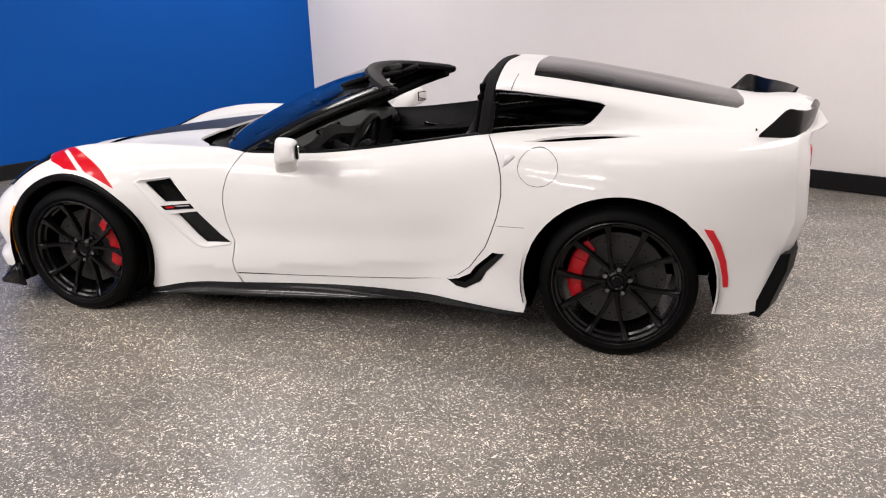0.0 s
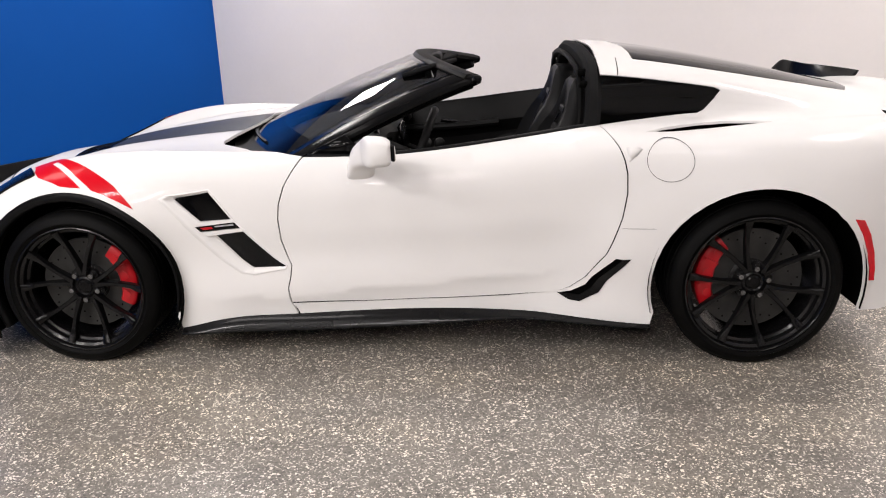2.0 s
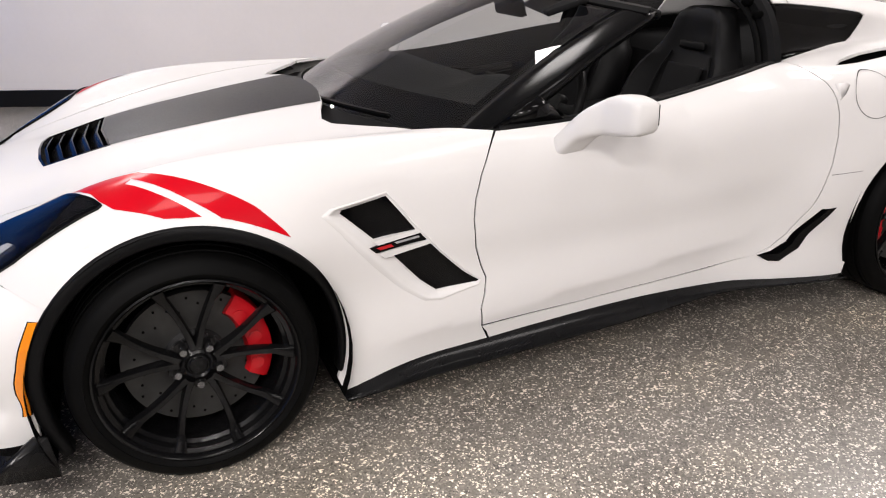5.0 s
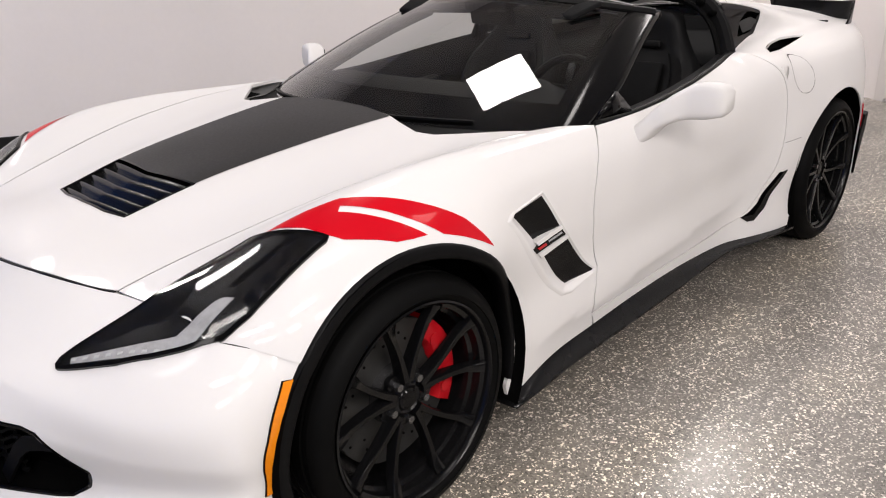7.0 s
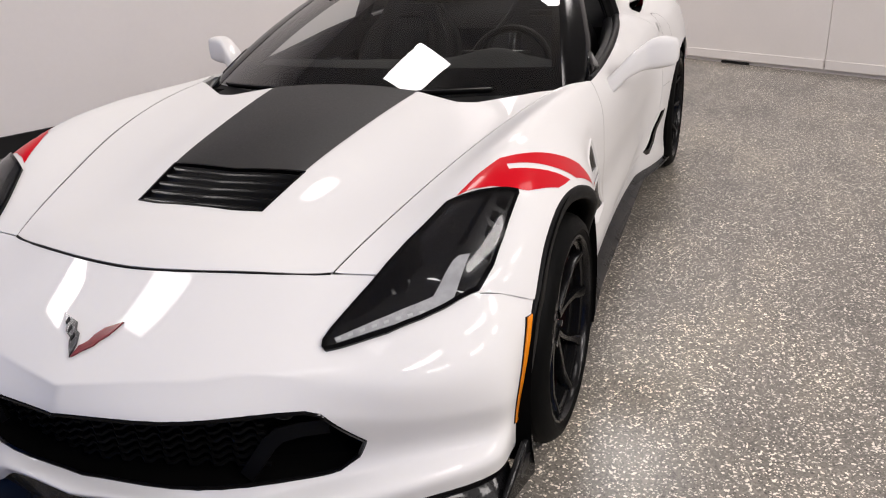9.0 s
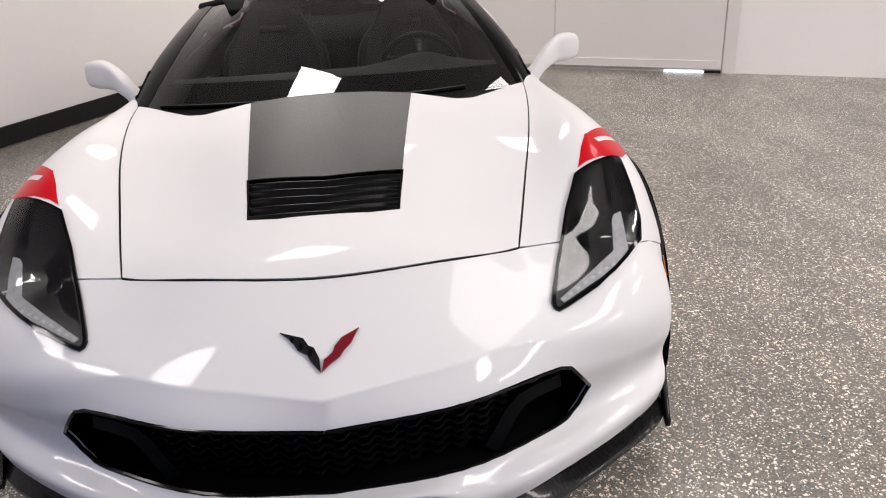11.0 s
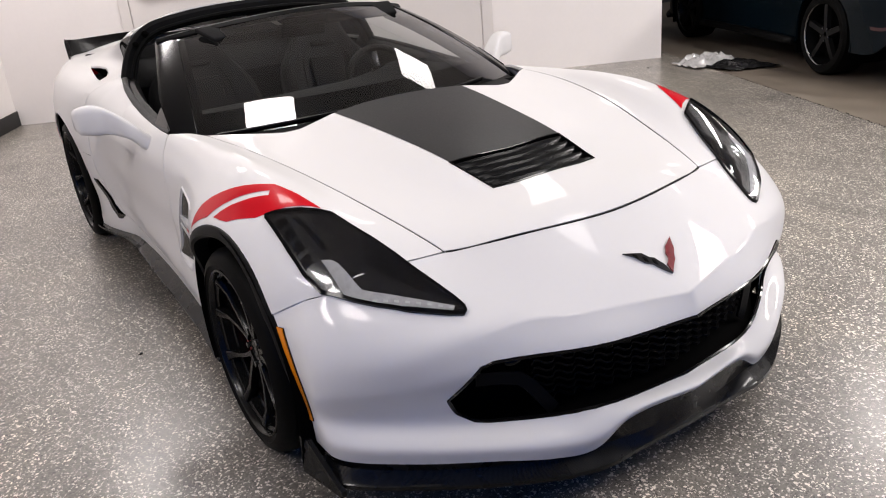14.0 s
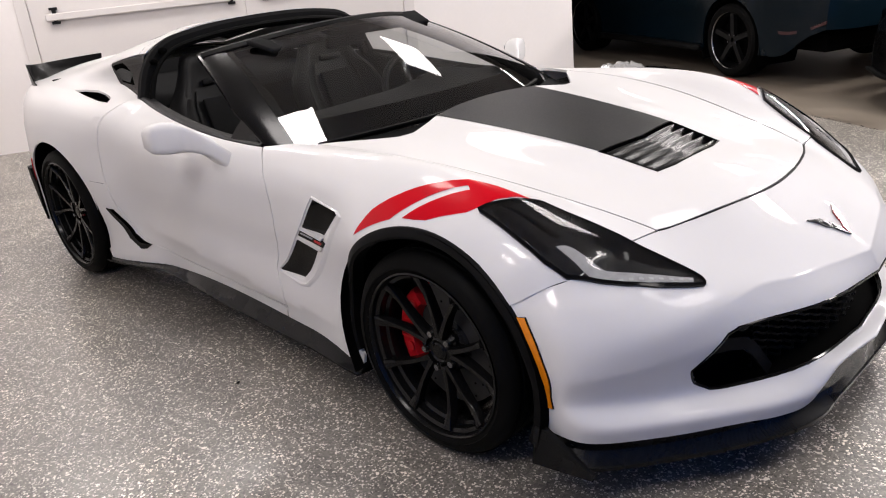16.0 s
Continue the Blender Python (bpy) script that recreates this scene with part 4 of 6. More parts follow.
frame_out = [(mid_x + (x - mid_x) * 1.03, q * 1.012) for x, q in LOUVRE]
frame_in = [(mid_x + (x - mid_x) * 0.965, q * 0.982) for x, q in LOUVRE]
part("vent_frame", patch("vent_frame", skin, frame_out, [frame_in], 0.03, 0.2, 0.03, 0.0016), BLACK, hood, "thin black frame of the hood vent")

# black ribbons laid in the gaps round the hood as their shade
pts = []
for i in range(41):
    y = -0.492 + 0.984 * i / 40
    x = hood_front(y) - 0.001
    pts.append(Vector(skin(x, q_at_y(x, abs(y)))) * 1.0)
    pts[-1].y = y
    pts[-1].z -= 0.0012
part("hood_gap_shade", swept("hood_gap_shade", pts, ellipse(0.0042, 0.0026, 8)), TRIM, car, "black ribbon for the shade in the gap between hood and nose")
pts = [Vector(skin(x, 3.004)) - Vector((0, 0, 0.0022)) for x in np.linspace(-0.488, 0.70, 50)]
pair("hood_gap_shade", swept("hood_gap_shade", pts, ellipse(0.0016, 0.0016, 6)), TRIM, car)

# red bars on the fenders
HASH = [(-0.226, 0.713), (-0.14, 0.742), (-0.059, 0.774), (0.004, 0.823), (0.08, 0.868), (0.15, 0.903), (0.2, 0.924), (0.262, 0.948), (0.275, 0.953), (0.235, 0.951), (0.18, 0.946), (0.112, 0.936),
        (0.06, 0.908), (0.0, 0.864), (-0.05, 0.822), (-0.078, 0.797), (-0.094, 0.808), (-0.055, 0.842), (0.0, 0.886), (0.04, 0.914), (0.066, 0.930), (0.02, 0.926), (-0.022, 0.919), (-0.075, 0.896), (-0.131, 0.868), (-0.16, 0.832), (-0.178, 0.79), (-0.205, 0.742)]
on_skin("fender_bar", plan(*HASH), RED, car, 0.0012, 0.0, 0.02, "pair of red racing bars over the front fender")

# headlamps
LAMP = [(-0.154, 0.846), (-0.168, 0.822), (-0.195, 0.785), (-0.25, 0.697), (-0.312, 0.670), (-0.374, 0.642), (-0.465, 0.609), (-0.53, 0.584), (-0.62, 0.553), (-0.648, 0.546), (-0.662, 0.55), (-0.667, 0.562), (-0.655, 0.582), (-0.592, 0.677), (-0.54, 0.735),
        (-0.495, 0.777), (-0.43, 0.832), (-0.37, 0.848), (-0.3, 0.852), (-0.21, 0.852), (-0.165, 0.852)]


def shrunk(poly, d):
    """The outline drawn in by d."""
    area = sum(a[0] * b[1] - b[0] * a[1] for a, b in zip(poly, poly[1:] + poly[:1]))
    sign = 1 if area > 0 else -1
    out = []
    for i, p in enumerate(poly):
        a, b = poly[i - 1], poly[(i + 1) % len(poly)]
        t = Vector((b[0] - a[0], b[1] - a[1])).normalized()
        out.append((p[0] - t.y * d * sign, p[1] + t.x * d * sign))
    return out


def height_field(meshes, x0, x1, y0, y1, step):
    """A smooth height over the plan, resting on the highest of the meshes."""
    verts, polys = [], []
    for me in meshes:
        base = len(verts)
        verts += [v.co.copy() for v in me.vertices]
        polys += [tuple(base + i for i in p.vertices) for p in me.polygons]
    tree = BVHTree.FromPolygons(verts, polys)
    nx, ny = int((x1 - x0) / step) + 1, int((y1 - y0) / step) + 1
    z = np.zeros((nx, ny))
    for i in range(nx):
        for j in range(ny):
            hit = tree.ray_cast(Vector((x0 + i * step, y0 + j * step, 2.0)), Vector((0, 0, -1)))[0]
            z[i, j] = hit.z if hit and hit.z > 0.45 else np.nan
    for _ in range(60):
        holes = np.isnan(z)
        if not holes.any():
            break
        pad = np.pad(z, 1, constant_values=np.nan)
        near = np.stack([pad[:-2, 1:-1], pad[2:, 1:-1], pad[1:-1, :-2], pad[1:-1, 2:]])
        count = (~np.isnan(near)).sum(axis=0)
        mean = np.where(count > 0, np.nansum(near, axis=0) / np.maximum(count, 1), np.nan)
        z = np.where(holes, mean, z)
    for _ in range(4):
        pad = np.pad(z, 1, mode="edge")
        z = (pad[:-2, 1:-1] + pad[2:, 1:-1] + pad[1:-1, :-2] + pad[1:-1, 2:] + 2 * z) / 6

    def at(x, y):
        u, v = (x - x0) / step, (y - y0) / step
        i, j = int(min(max(round(u), 1), nx - 2)), int(min(max(round(v), 1), ny - 2))
        s, t = u - i, v - j
        a = (0.5 * (0.5 - s) ** 2, 0.75 - s * s, 0.5 * (0.5 + s) ** 2)
        b = (0.5 * (0.5 - t) ** 2, 0.75 - t * t, 0.5 * (0.5 + t) ** 2)
        return np.array((x, y, sum(a[m] * b[n] * z[i + m - 1, j + n - 1] for m in range(3) for n in range(3))))

    return at


lamp_skin = height_field([hood.data, fender_mesh, bumper_skin.data], -0.72, -0.10, 0.48, 0.90, 0.008)


lamp_parts = []
housing = pair("headlamp", patch("headlamp", lamp_skin, LAMP, [], 0.014, 1.0, 0.01, 0.0028), LAMPBLACK, car, "black headlamp with grey light guide under clear cover")
for lamp, flip_side in ((housing[0], False), (housing[1], True)):
    def piece(name, pts, material, lift, label="", thick=0.003, step=0.015):
        me = patch(name, lamp_skin, pts, [], step, 1.0, thick, lift)
        part(name, mirrored(me) if flip_side else me, material, lamp, label)
    piece("light_guide", [(-0.37, 0.794), (-0.383, 0.772), (-0.40, 0.762), (-0.484, 0.744), (-0.555, 0.668), (-0.636, 0.568), (-0.643, 0.578), (-0.563, 0.697), (-0.505, 0.766), (-0.475, 0.787)], LAMPGREY, 0.0046, "frosted grey L-shaped light guide")
    piece("lamp_fin", [(-0.19, 0.80), (-0.35, 0.775), (-0.36, 0.762), (-0.2, 0.79)], BLACK, 0.0062, "", 0.004)
    for k in range(4):
        x = -0.20 - 0.045 * k
        piece("marker_block", [(x, 0.812), (x - 0.026, 0.812), (x - 0.03, 0.838), (x - 0.002, 0.838)], BLACK, 0.0058, "", 0.004, 0.02)
    piece("lamp_shelf", [(-0.36, 0.665), (-0.43, 0.70), (-0.56, 0.62), (-0.6, 0.575), (-0.5, 0.61)], BLACK, 0.0042, "", 0.003)
    for k in range(9):
        w = k / 8
        x, y = -0.636 + 0.125 * w, 0.572 + 0.176 * w
        piece("led_spot", [(x, y), (x + 0.007, y + 0.009), (x + 0.0025, y + 0.0125), (x - 0.0045, y + 0.0035)], LED, 0.0056, "", 0.001, 0.01)
    c = lamp_skin(-0.485, 0.668)
    sy = -1 if flip_side else 1
    m = Matrix.Translation((c[0], c[1] * sy, c[2] + 0.001)) @ Matrix.Rotation(radians(-35), 4, "Y") @ Matrix.Rotation(radians(-18 * sy), 4, "X") @ Matrix.Diagonal((1, 1, 0.14, 1))
    ball = bmesh.new()
    bmesh.ops.create_uvsphere(ball, u_segments=24, v_segments=12, radius=0.034, matrix=m)
    part("projector_lens", ball, BLACK, lamp, "dark projector lens")
    me = patch("lamp_gasket", lamp_skin, LAMP, [shrunk(LAMP, 0.008)], 0.02, 1.0, 0.012, 0.0088, False, 0.01)
    part("lamp_gasket", mirrored(me) if flip_side else me, BLACK, lamp, "black edge of the headlamp")
    me = patch("lamp_cover", lamp_skin, shrunk(LAMP, 0.005), [], 0.014, 1.0, 0.0, 0.0085)
    part("lamp_cover", mirrored(me) if flip_side else me, CLEAR, lamp, "clear headlamp cover").visible_shadow = False

# badge on the nose: two crossed flags


def nose_poly(*pts):
    return [nose_at(x, y) for x, y in pts]


def on_nose(name, pts, material, lift, label="", thick=0.005, parent=None):
    return part(name, patch(name, nose, nose_poly(*pts), [], 0.012, 0.2, thick, lift), material, parent or car, label)


badge = on_nose("badge", [(-0.83, 0.001), (-0.808, 0.02), (-0.79, 0.03), (-0.778, 0.052), (-0.755, 0.066), (-0.735, 0.092), (-0.745, 0.062), (-0.752, 0.04), (-0.77, 0.028), (-0.775, 0.016), (-0.80, 0.004)], CHROME, 0.006, "crossed-flags badge in dark chrome and red")
on_nose("badge_flag", [(-0.828, -0.001), (-0.802, -0.006), (-0.788, -0.025), (-0.775, -0.03), (-0.757, -0.046), (-0.737, -0.085), (-0.77, -0.066), (-0.785, -0.05), (-0.80, -0.038), (-0.812, -0.02)], BADGERED, 0.006, "dark red flag of the badge", 0.005, badge)
for y0 in (0.022, 0.042, 0.062):
    on_nose("badge_check", [(-0.796 + (y0 - 0.022) * 0.8, y0), (-0.789 + (y0 - 0.022) * 0.8, y0 + 0.007), (-0.778 + (y0 - 0.022) * 0.8, y0 + 0.005), (-0.784 + (y0 - 0.022) * 0.8, y0 - 0.002)], BLACK, 0.0072, "", 0.001, badge)

# grille: dark pan, zig-zag bars, side ducts


def grille_at(y, z, deep):
    c = min(abs(y) / 0.63, 1)
    return Vector((-0.90 + 0.07 * c + 0.11 * c * c + deep, y, z))


rings = []
for i in range(29):
    y = -0.68 + 1.36 * i / 28
    lip = 0.012 + 0.07 * ease((abs(y) - 0.38) / 0.2)
    rings.append([grille_at(y, 0.492, lip + 0.01), grille_at(y, 0.49, 0.085), grille_at(y, 0.47, 0.12), grille_at(y, 0.28, 0.12), grille_at(y, 0.26, 0.085), grille_at(y, 0.254, lip)])
grille = part("grille", lofted("grille", rings, False), WELL, car, "black honeycomb grille across the nose")
for row in range(8):
    z = 0.292 + 0.022 * row
    pts = []
    n = 60
    for i in range(n + 1):
        y = -0.42 + 0.84 * i / n
        pts.append(grille_at(y, z + 0.008 * ((i // 2) % 2), 0.07 + 0.010 * ((i // 2) % 2)))
    part("grille_bar", swept("grille_bar", pts, [(-0.004, -0.0035), (-0.004, 0.0035), (0.004, 0.0035), (0.004, -0.0035)]), TRIM, grille)
for s in (-1, 1):
    a = [grille_at(s * 0.375, 0.272, 0.05), grille_at(s * 0.40, 0.31, 0.052), grille_at(s * 0.43, 0.355, 0.055), grille_at(s * 0.455, 0.38, 0.058), grille_at(s * 0.5, 0.392, 0.06), grille_at(s * 0.56, 0.398, 0.06)]
    part("duct_fin", swept("duct_fin", a, [(-0.018, -0.004), (-0.018, 0.004), (0.018, 0.004), (0.018, -0.004)], (1, 0, 0)), TRIM, grille, "black duct divider")
    m = Matrix.Translation(grille_at(s * 0.47, 0.44, 0.055)) @ Matrix.Diagonal((0.6, 1, 0.5, 1))
    lens = bmesh.new()
    bmesh.ops.create_uvsphere(lens, u_segments=16, v_segments=8, radius=0.03, matrix=m)
    part("fog_bezel", lens, BLACK, grille)
outer = grille_hole
rim_pts = [nose(c, r) for c, r in dense(outer, 0.05)]
rim = swept("grille_rim", [Vector(p) + Vector((0.004, 0, 0)) for p in rim_pts] + [Vector(rim_pts[0]) + Vector((0.004, 0, 0))], ellipse(0.006, 0.006, 6), (1, 0, 0), False)
part("grille_rim", rim, BLACK, grille, "gloss black rim of the grille opening")

# splitter and its end plates
LIP = curve((0, -0.9, 0.0), (0.2, -0.897, 0.2), (0.3, -0.895, 0.31), (0.36, -0.876, 0.382), (0.5, -0.79, 0.55), (0.68, -0.674, 0.718), (0.85, -0.546, 0.873), (0.95, -0.482, 0.918))
rings = []
for i in range(77):
    c = -0.95 + 1.9 * i / 76
    sgn = 1 if c >= 0 else -1
    a = abs(c)
    top = nose(a, 6.0) + np.array([0.005, 0, -0.002])
    x, y = LIP(a)
    low = 0.119 + 0.008 * max(0, a - 0.3)
    ring_pts = [(top[0] + 0.04, top[1] * 0.97, top[2] + 0.004), (top[0] + 0.002, top[1], top[2]), (top[0] + 0.010, top[1] * 0.99, low + 0.05), (top[0] * 0.7 + x * 0.3 + 0.004, top[1] * 0.7 + y * 0.3, low + 0.034), (x, y, low + 0.019), (x - 0.004, y * 1.004, low + 0.015), (x - 0.003, y * 1.003, low + 0.002), (x + 0.06, y * 0.95, low - 0.004), (top[0] + 0.06, top[1] * 0.95, top[2] - 0.03)]
    rings.append([(p[0], p[1] * sgn, p[2]) for p in ring_pts])
splitter = part("splitter", lofted("splitter", rings, True, True, 24), CARBON, car, "black carbon front splitter with upturned ends")
plate = [(-0.548, 0.115), (-0.552, 0.135), (-0.53, 0.146), (-0.42, 0.236), (-0.385, 0.236), (-0.375, 0.115)]
rings = [[(x, yy + 0.03 * (x + 0.545) / 0.16, z) for x, z in plate] for yy in (0.898, 0.905, 0.912)]
pair("end_plate", lofted("end_plate", rings), CARBON, car, "black splitter end plate")

# black arch flare round the front wheel


def arch_y(x, z):
    if z >= 0.575 or x > 0:
        x = max(x, -0.34)
        return skin(x, q_at_z(x, z))[1]
    lo, hi = 0.0, 6.0
    for _ in range(30):
        mid = (lo + hi) / 2
        lo, hi = (mid, hi) if nose(1.0, mid)[2] > z else (lo, mid)
    return nose(1.0, lo)[1]


rings = []
for i in range(49):
    t = i / 48
    a = radians(207 - 224 * t)
    wide = 0.038 - 0.022 * max(0, (t - 0.6) / 0.4) - 0.006 * max(0, (0.1 - t) / 0.1)
    ro, ri = 0.407, 0.407 - wide
    cx, cz = math.cos(a), math.sin(a)
    y = arch_y(0.402 * cx, 0.33 + 0.402 * cz)
    lift = 0.010
    rings.append([(r * cx, y + d, 0.33 + (r - 0.006 * max(cz, 0)) * cz) for r, d in ((ro, -0.004), (ro - 0.001, lift * 0.6), (ro - 0.006, lift), (ri + 0.008, lift + 0.004), (ri, lift - 0.004), (ri, -0.04), (ro - 0.008, -0.04))])
pair("arch_flare", lofted("arch_flare", rings, True, True, 40), TRIM, car, "matt black flare round the front wheel arch")

# amber and red side markers
AMBER_SIDE = [(0.5475, -0.3625), (0.5475, -0.342), (0.49, -0.372), (0.43, -0.394), (0.36, -0.408), (0.293, -0.41), (0.293, -0.428), (0.36, -0.428), (0.43, -0.414), (0.49, -0.393)]


def nose_side(x, z):
    lo, hi, c = 0.0, 6.0, 0.95
    r = 2.0
    for _ in range(30):
        lo, hi = 0.3, 6.0
        for _ in range(30):
            r = (lo + hi) / 2
            lo, hi = (r, hi) if nose(c, r)[2] > z else (lo, r)
        lo, hi = 0.5, 1.0
        for _ in range(30):
            c = (lo + hi) / 2
            lo, hi = (c, hi) if nose(c, r)[0] < x else (lo, c)
    return c, r


pair("side_marker", patch("side_marker", nose, [nose_side(x, z) for z, x in AMBER_SIDE], [], 0.012, 0.2, 0.006, 0.006), AMBER, car, "amber side marker lamp")
pair("marker_bezel", patch("marker_bezel", nose, [nose_side(x, z) for x, z in shrunk([(x, z) for z, x in AMBER_SIDE], -0.0035)], [], 0.012, 0.2, 0.004, 0.003), BLACK, car)
RED_SIDE = [(3.052, 0.567), (3.088, 0.561), (3.122, 0.50), (3.148, 0.425), (3.16, 0.36), (3.163, 0.312), (3.143, 0.312), (3.138, 0.36), (3.122, 0.424), (3.092, 0.50)]
on_skin("rear_marker", side(*RED_SIDE), REDLENS, car, 0.005, 0.006, 0.02, "red reflector behind the rear wheel")

# fender vents
def vent_face(x, q):
    """The vent's dark field: deep at its front edge, flush at its rear edge."""
    p = skin(x, q)
    xf, xr = 0.428 + (0.692 - p[2]) * 0.902, 0.562 + (0.709 - p[2]) * 0.874
    s = (x - xf) / (xr - xf)
    d = 0.020 * (1 - ease(s * 0.9 + 0.05)) + 0.0008
    return p - np.array([0, d * (1 if q > 0 else -1), 0])


pair("vent_field", patch("vent_field", vent_face, side((0.415, 0.70), (0.560, 0.7155), (0.8445, 0.393), (0.838, 0.3845), (0.70, 0.378), (0.685, 0.385)), [], 0.02, 0.1, 0.0, 0.0), BLACK, car, "glossy black fender vent")
on_skin("vent_bar", side((0.505, 0.589), (0.646, 0.598), (0.654, 0.592), (0.65, 0.585), (0.52, 0.574)), WHITE, car, 0.0015, 0.02, 0.02, "white bar across the fender vent")
on_skin("vent_bar", side((0.522, 0.548), (0.684, 0.559), (0.690, 0.553), (0.684, 0.546), (0.54, 0.53)), WHITE, car, 0.0015, 0.02, 0.02, "white bar across the fender vent")
plates = on_skin("vent_plate", side((0.495, 0.570), (0.655, 0.583), (0.672, 0.562), (0.515, 0.550)), BLACK, car, -0.001, 0.01, 0.02, "small dark plate with red and grey lettering bars")
on_skin("plate_bar", side((0.515, 0.567), (0.56, 0.570), (0.567, 0.561), (0.527, 0.558)), CALIPER, car, 0.0006, 0.001, 0.02, "red block of the plate")
on_skin("plate_bar", side((0.57, 0.573), (0.645, 0.578), (0.65, 0.572), (0.577, 0.567)), LAMPGREY, car, 0.0006, 0.001, 0.02, "unreadable grey lettering bar")
# white chamfer from the fender's skin down to the vent's dark field
VENT_IN = [(0.424, 0.684), (0.43, 0.692), (0.557, 0.708), (0.838, 0.394), (0.834, 0.391), (0.706, 0.385), (0.70, 0.389), (0.55, 0.553)]


def split_ring(values, n=14):
    out = []
    for a, b in zip(values, values[1:] + values[:1]):
        out += [tuple(p + (q - p) * k / n for p, q in zip(a, b)) for k in range(n)]
    return out


ring_a = split_ring(side(*VENT_OUT))
ring_b = split_ring(side(*VENT_IN))
ring_deep = split_ring([(d,) for d in (1, 1, 0.12, 0.1, 0.12, 1, 1, 1)])


def inset(x, q, d):
    e = 1e-3
    n = np.cross(skin(x + e, q) - skin(x - e, q), skin(x, q + e) - skin(x, q - e))
    return skin(x, q) - n / np.linalg.norm(n) * d


rings_v = []
for d, share in ((0.001, -0.6), (-0.004, -0.25), (-0.0045, 0.0), (0.003, 0.25), (0.009, 0.8), (0.013, 1.0), (0.024, 1.02)):
    rings_v.append([inset(a[0] + (b[0] - a[0]) * share, a[1] + (b[1] - a[1]) * share, d * (deep if d > 0.002 else 1.0)) for a, b, (deep,) in zip(ring_a, ring_b, ring_deep)])
pair("vent_bezel", lofted("vent_bezel", rings_v, True, False, 20), WHITE, car, "white chamfered frame of the fender vent")

# lower scoops ahead of the rear wheels
pair("scoop_pan", patch("scoop_pan", skin, side((2.235, 0.425), (2.15, 0.43), (2.03, 0.30), (1.93, 0.27), (1.93, 0.245), (2.0, 0.222), (2.11, 0.26)), [], 0.03, 0.1, 0.0, -0.03), WELL, car, "dark lower side scoop")
on_skin("scoop_lip", side((2.221, 0.416), (2.19, 0.413), (2.075, 0.288), (2.03, 0.256), (1.94, 0.262), (1.985, 0.234), (2.03, 0.228), (2.105, 0.27)), BLACK, car, 0.004, 0.02, 0.02, "gloss black lip of the side scoop")
big_plan = [(2.54 + (x - 2.54) * 1.12, 0.735 + (y - 0.735) * 1.35) for x, y in SCOOP_PLAN]
pair("scoop_pan", patch("scoop_pan", skin, [(x, q_at_y(x, y)) for x, y in big_plan], [], 0.03, 0.1, 0.0, -0.05), WELL, car, "dark intake on the rear haunch")
lip_in = [(2.54 + (x - 2.54) * 0.975, 0.735 + (y - 0.735) * 0.92) for x, y in SCOOP_PLAN]
rings_s = []
for d, share in ((-0.0008, -0.05), (0.002, 0.4), (0.006, 0.9), (0.009, 1.0)):
    ring_s = []
    for a, b in zip(SCOOP_PLAN, lip_in):
        p = skin(a[0] + (b[0] - a[0]) * share, q_at_y(a[0] + (b[0] - a[0]) * share, a[1] + (b[1] - a[1]) * share))
        ring_s.append(p - np.array([0, 0, d]))
    rings_s.append(ring_s)
pair("scoop_rim", lofted("scoop_rim", rings_s, True, False, 30), WHITE, car, "white rolled rim of the haunch intake")
# fuel door line
ring_poly = [(2.362 + 0.088 * math.cos(a), 0.797 + 0.078 * math.sin(a)) for a in np.linspace(0, 2 * math.pi, 40, endpoint=False)]
ring_in = [(2.362 + 0.0862 * math.cos(a), 0.797 + 0.0762 * math.sin(a)) for a in np.linspace(0, 2 * math.pi, 40, endpoint=False)]
left_ring = mirrored(patch("fuel_door", skin, side(*ring_poly), [side(*ring_in)], 0.02, 0.1, 0.0, 0.0008, False, 0.012))
left_ring.materials.append(TRIM)
fuel = new("fuel_door", left_ring)
fuel.parent = car
tagged(fuel, "thin round gap of the fuel door")

# sill blades
rings = []
for i in range(41):
    x = 0.39 + 1.915 * i / 40
    top = skin(x, 9.0)
    t = i / 40
    out = 0.03 + 0.018 * math.sin(math.pi * t)
    low = float(curve((0.39, 0.115), (0.55, 0.118), (0.88, 0.12), (1.38, 0.135), (1.74, 0.155), (2.05, 0.145), (2.31, 0.132))(x)[0])
    y, z = top[1], top[2]
    rings.append([(x, y - 0.05, z + 0.01), (x, y - 0.004, z + 0.003), (x, y + out * 0.5, z - 0.012 - 0.2 * (z - low)), (x, y + out, low + 0.008), (x, y + out, low), (x, y - 0.06, low - 0.006)])
pair("sill_blade", lofted("sill_blade", rings, True, True, 30), CARBON, car, "black carbon sill blade between the wheels")

# ---- glass, pillars, roof ----


def screen(a, b):
    """The windshield: a across (-1 to 1), b from cowl to header."""
    lo = np.array([0.612 + 0.30 * a * a, 0.765 * a, 0.868 - 0.036 * a * a])
    hi = np.array([1.335 + 0.225 * a * a, 0.585 * a, 1.17 - 0.062 * a * a])
    return lo * (1 - b) + hi * b + 0.075 * b * (1 - b) * np.array([-0.42, 0, 0.9])


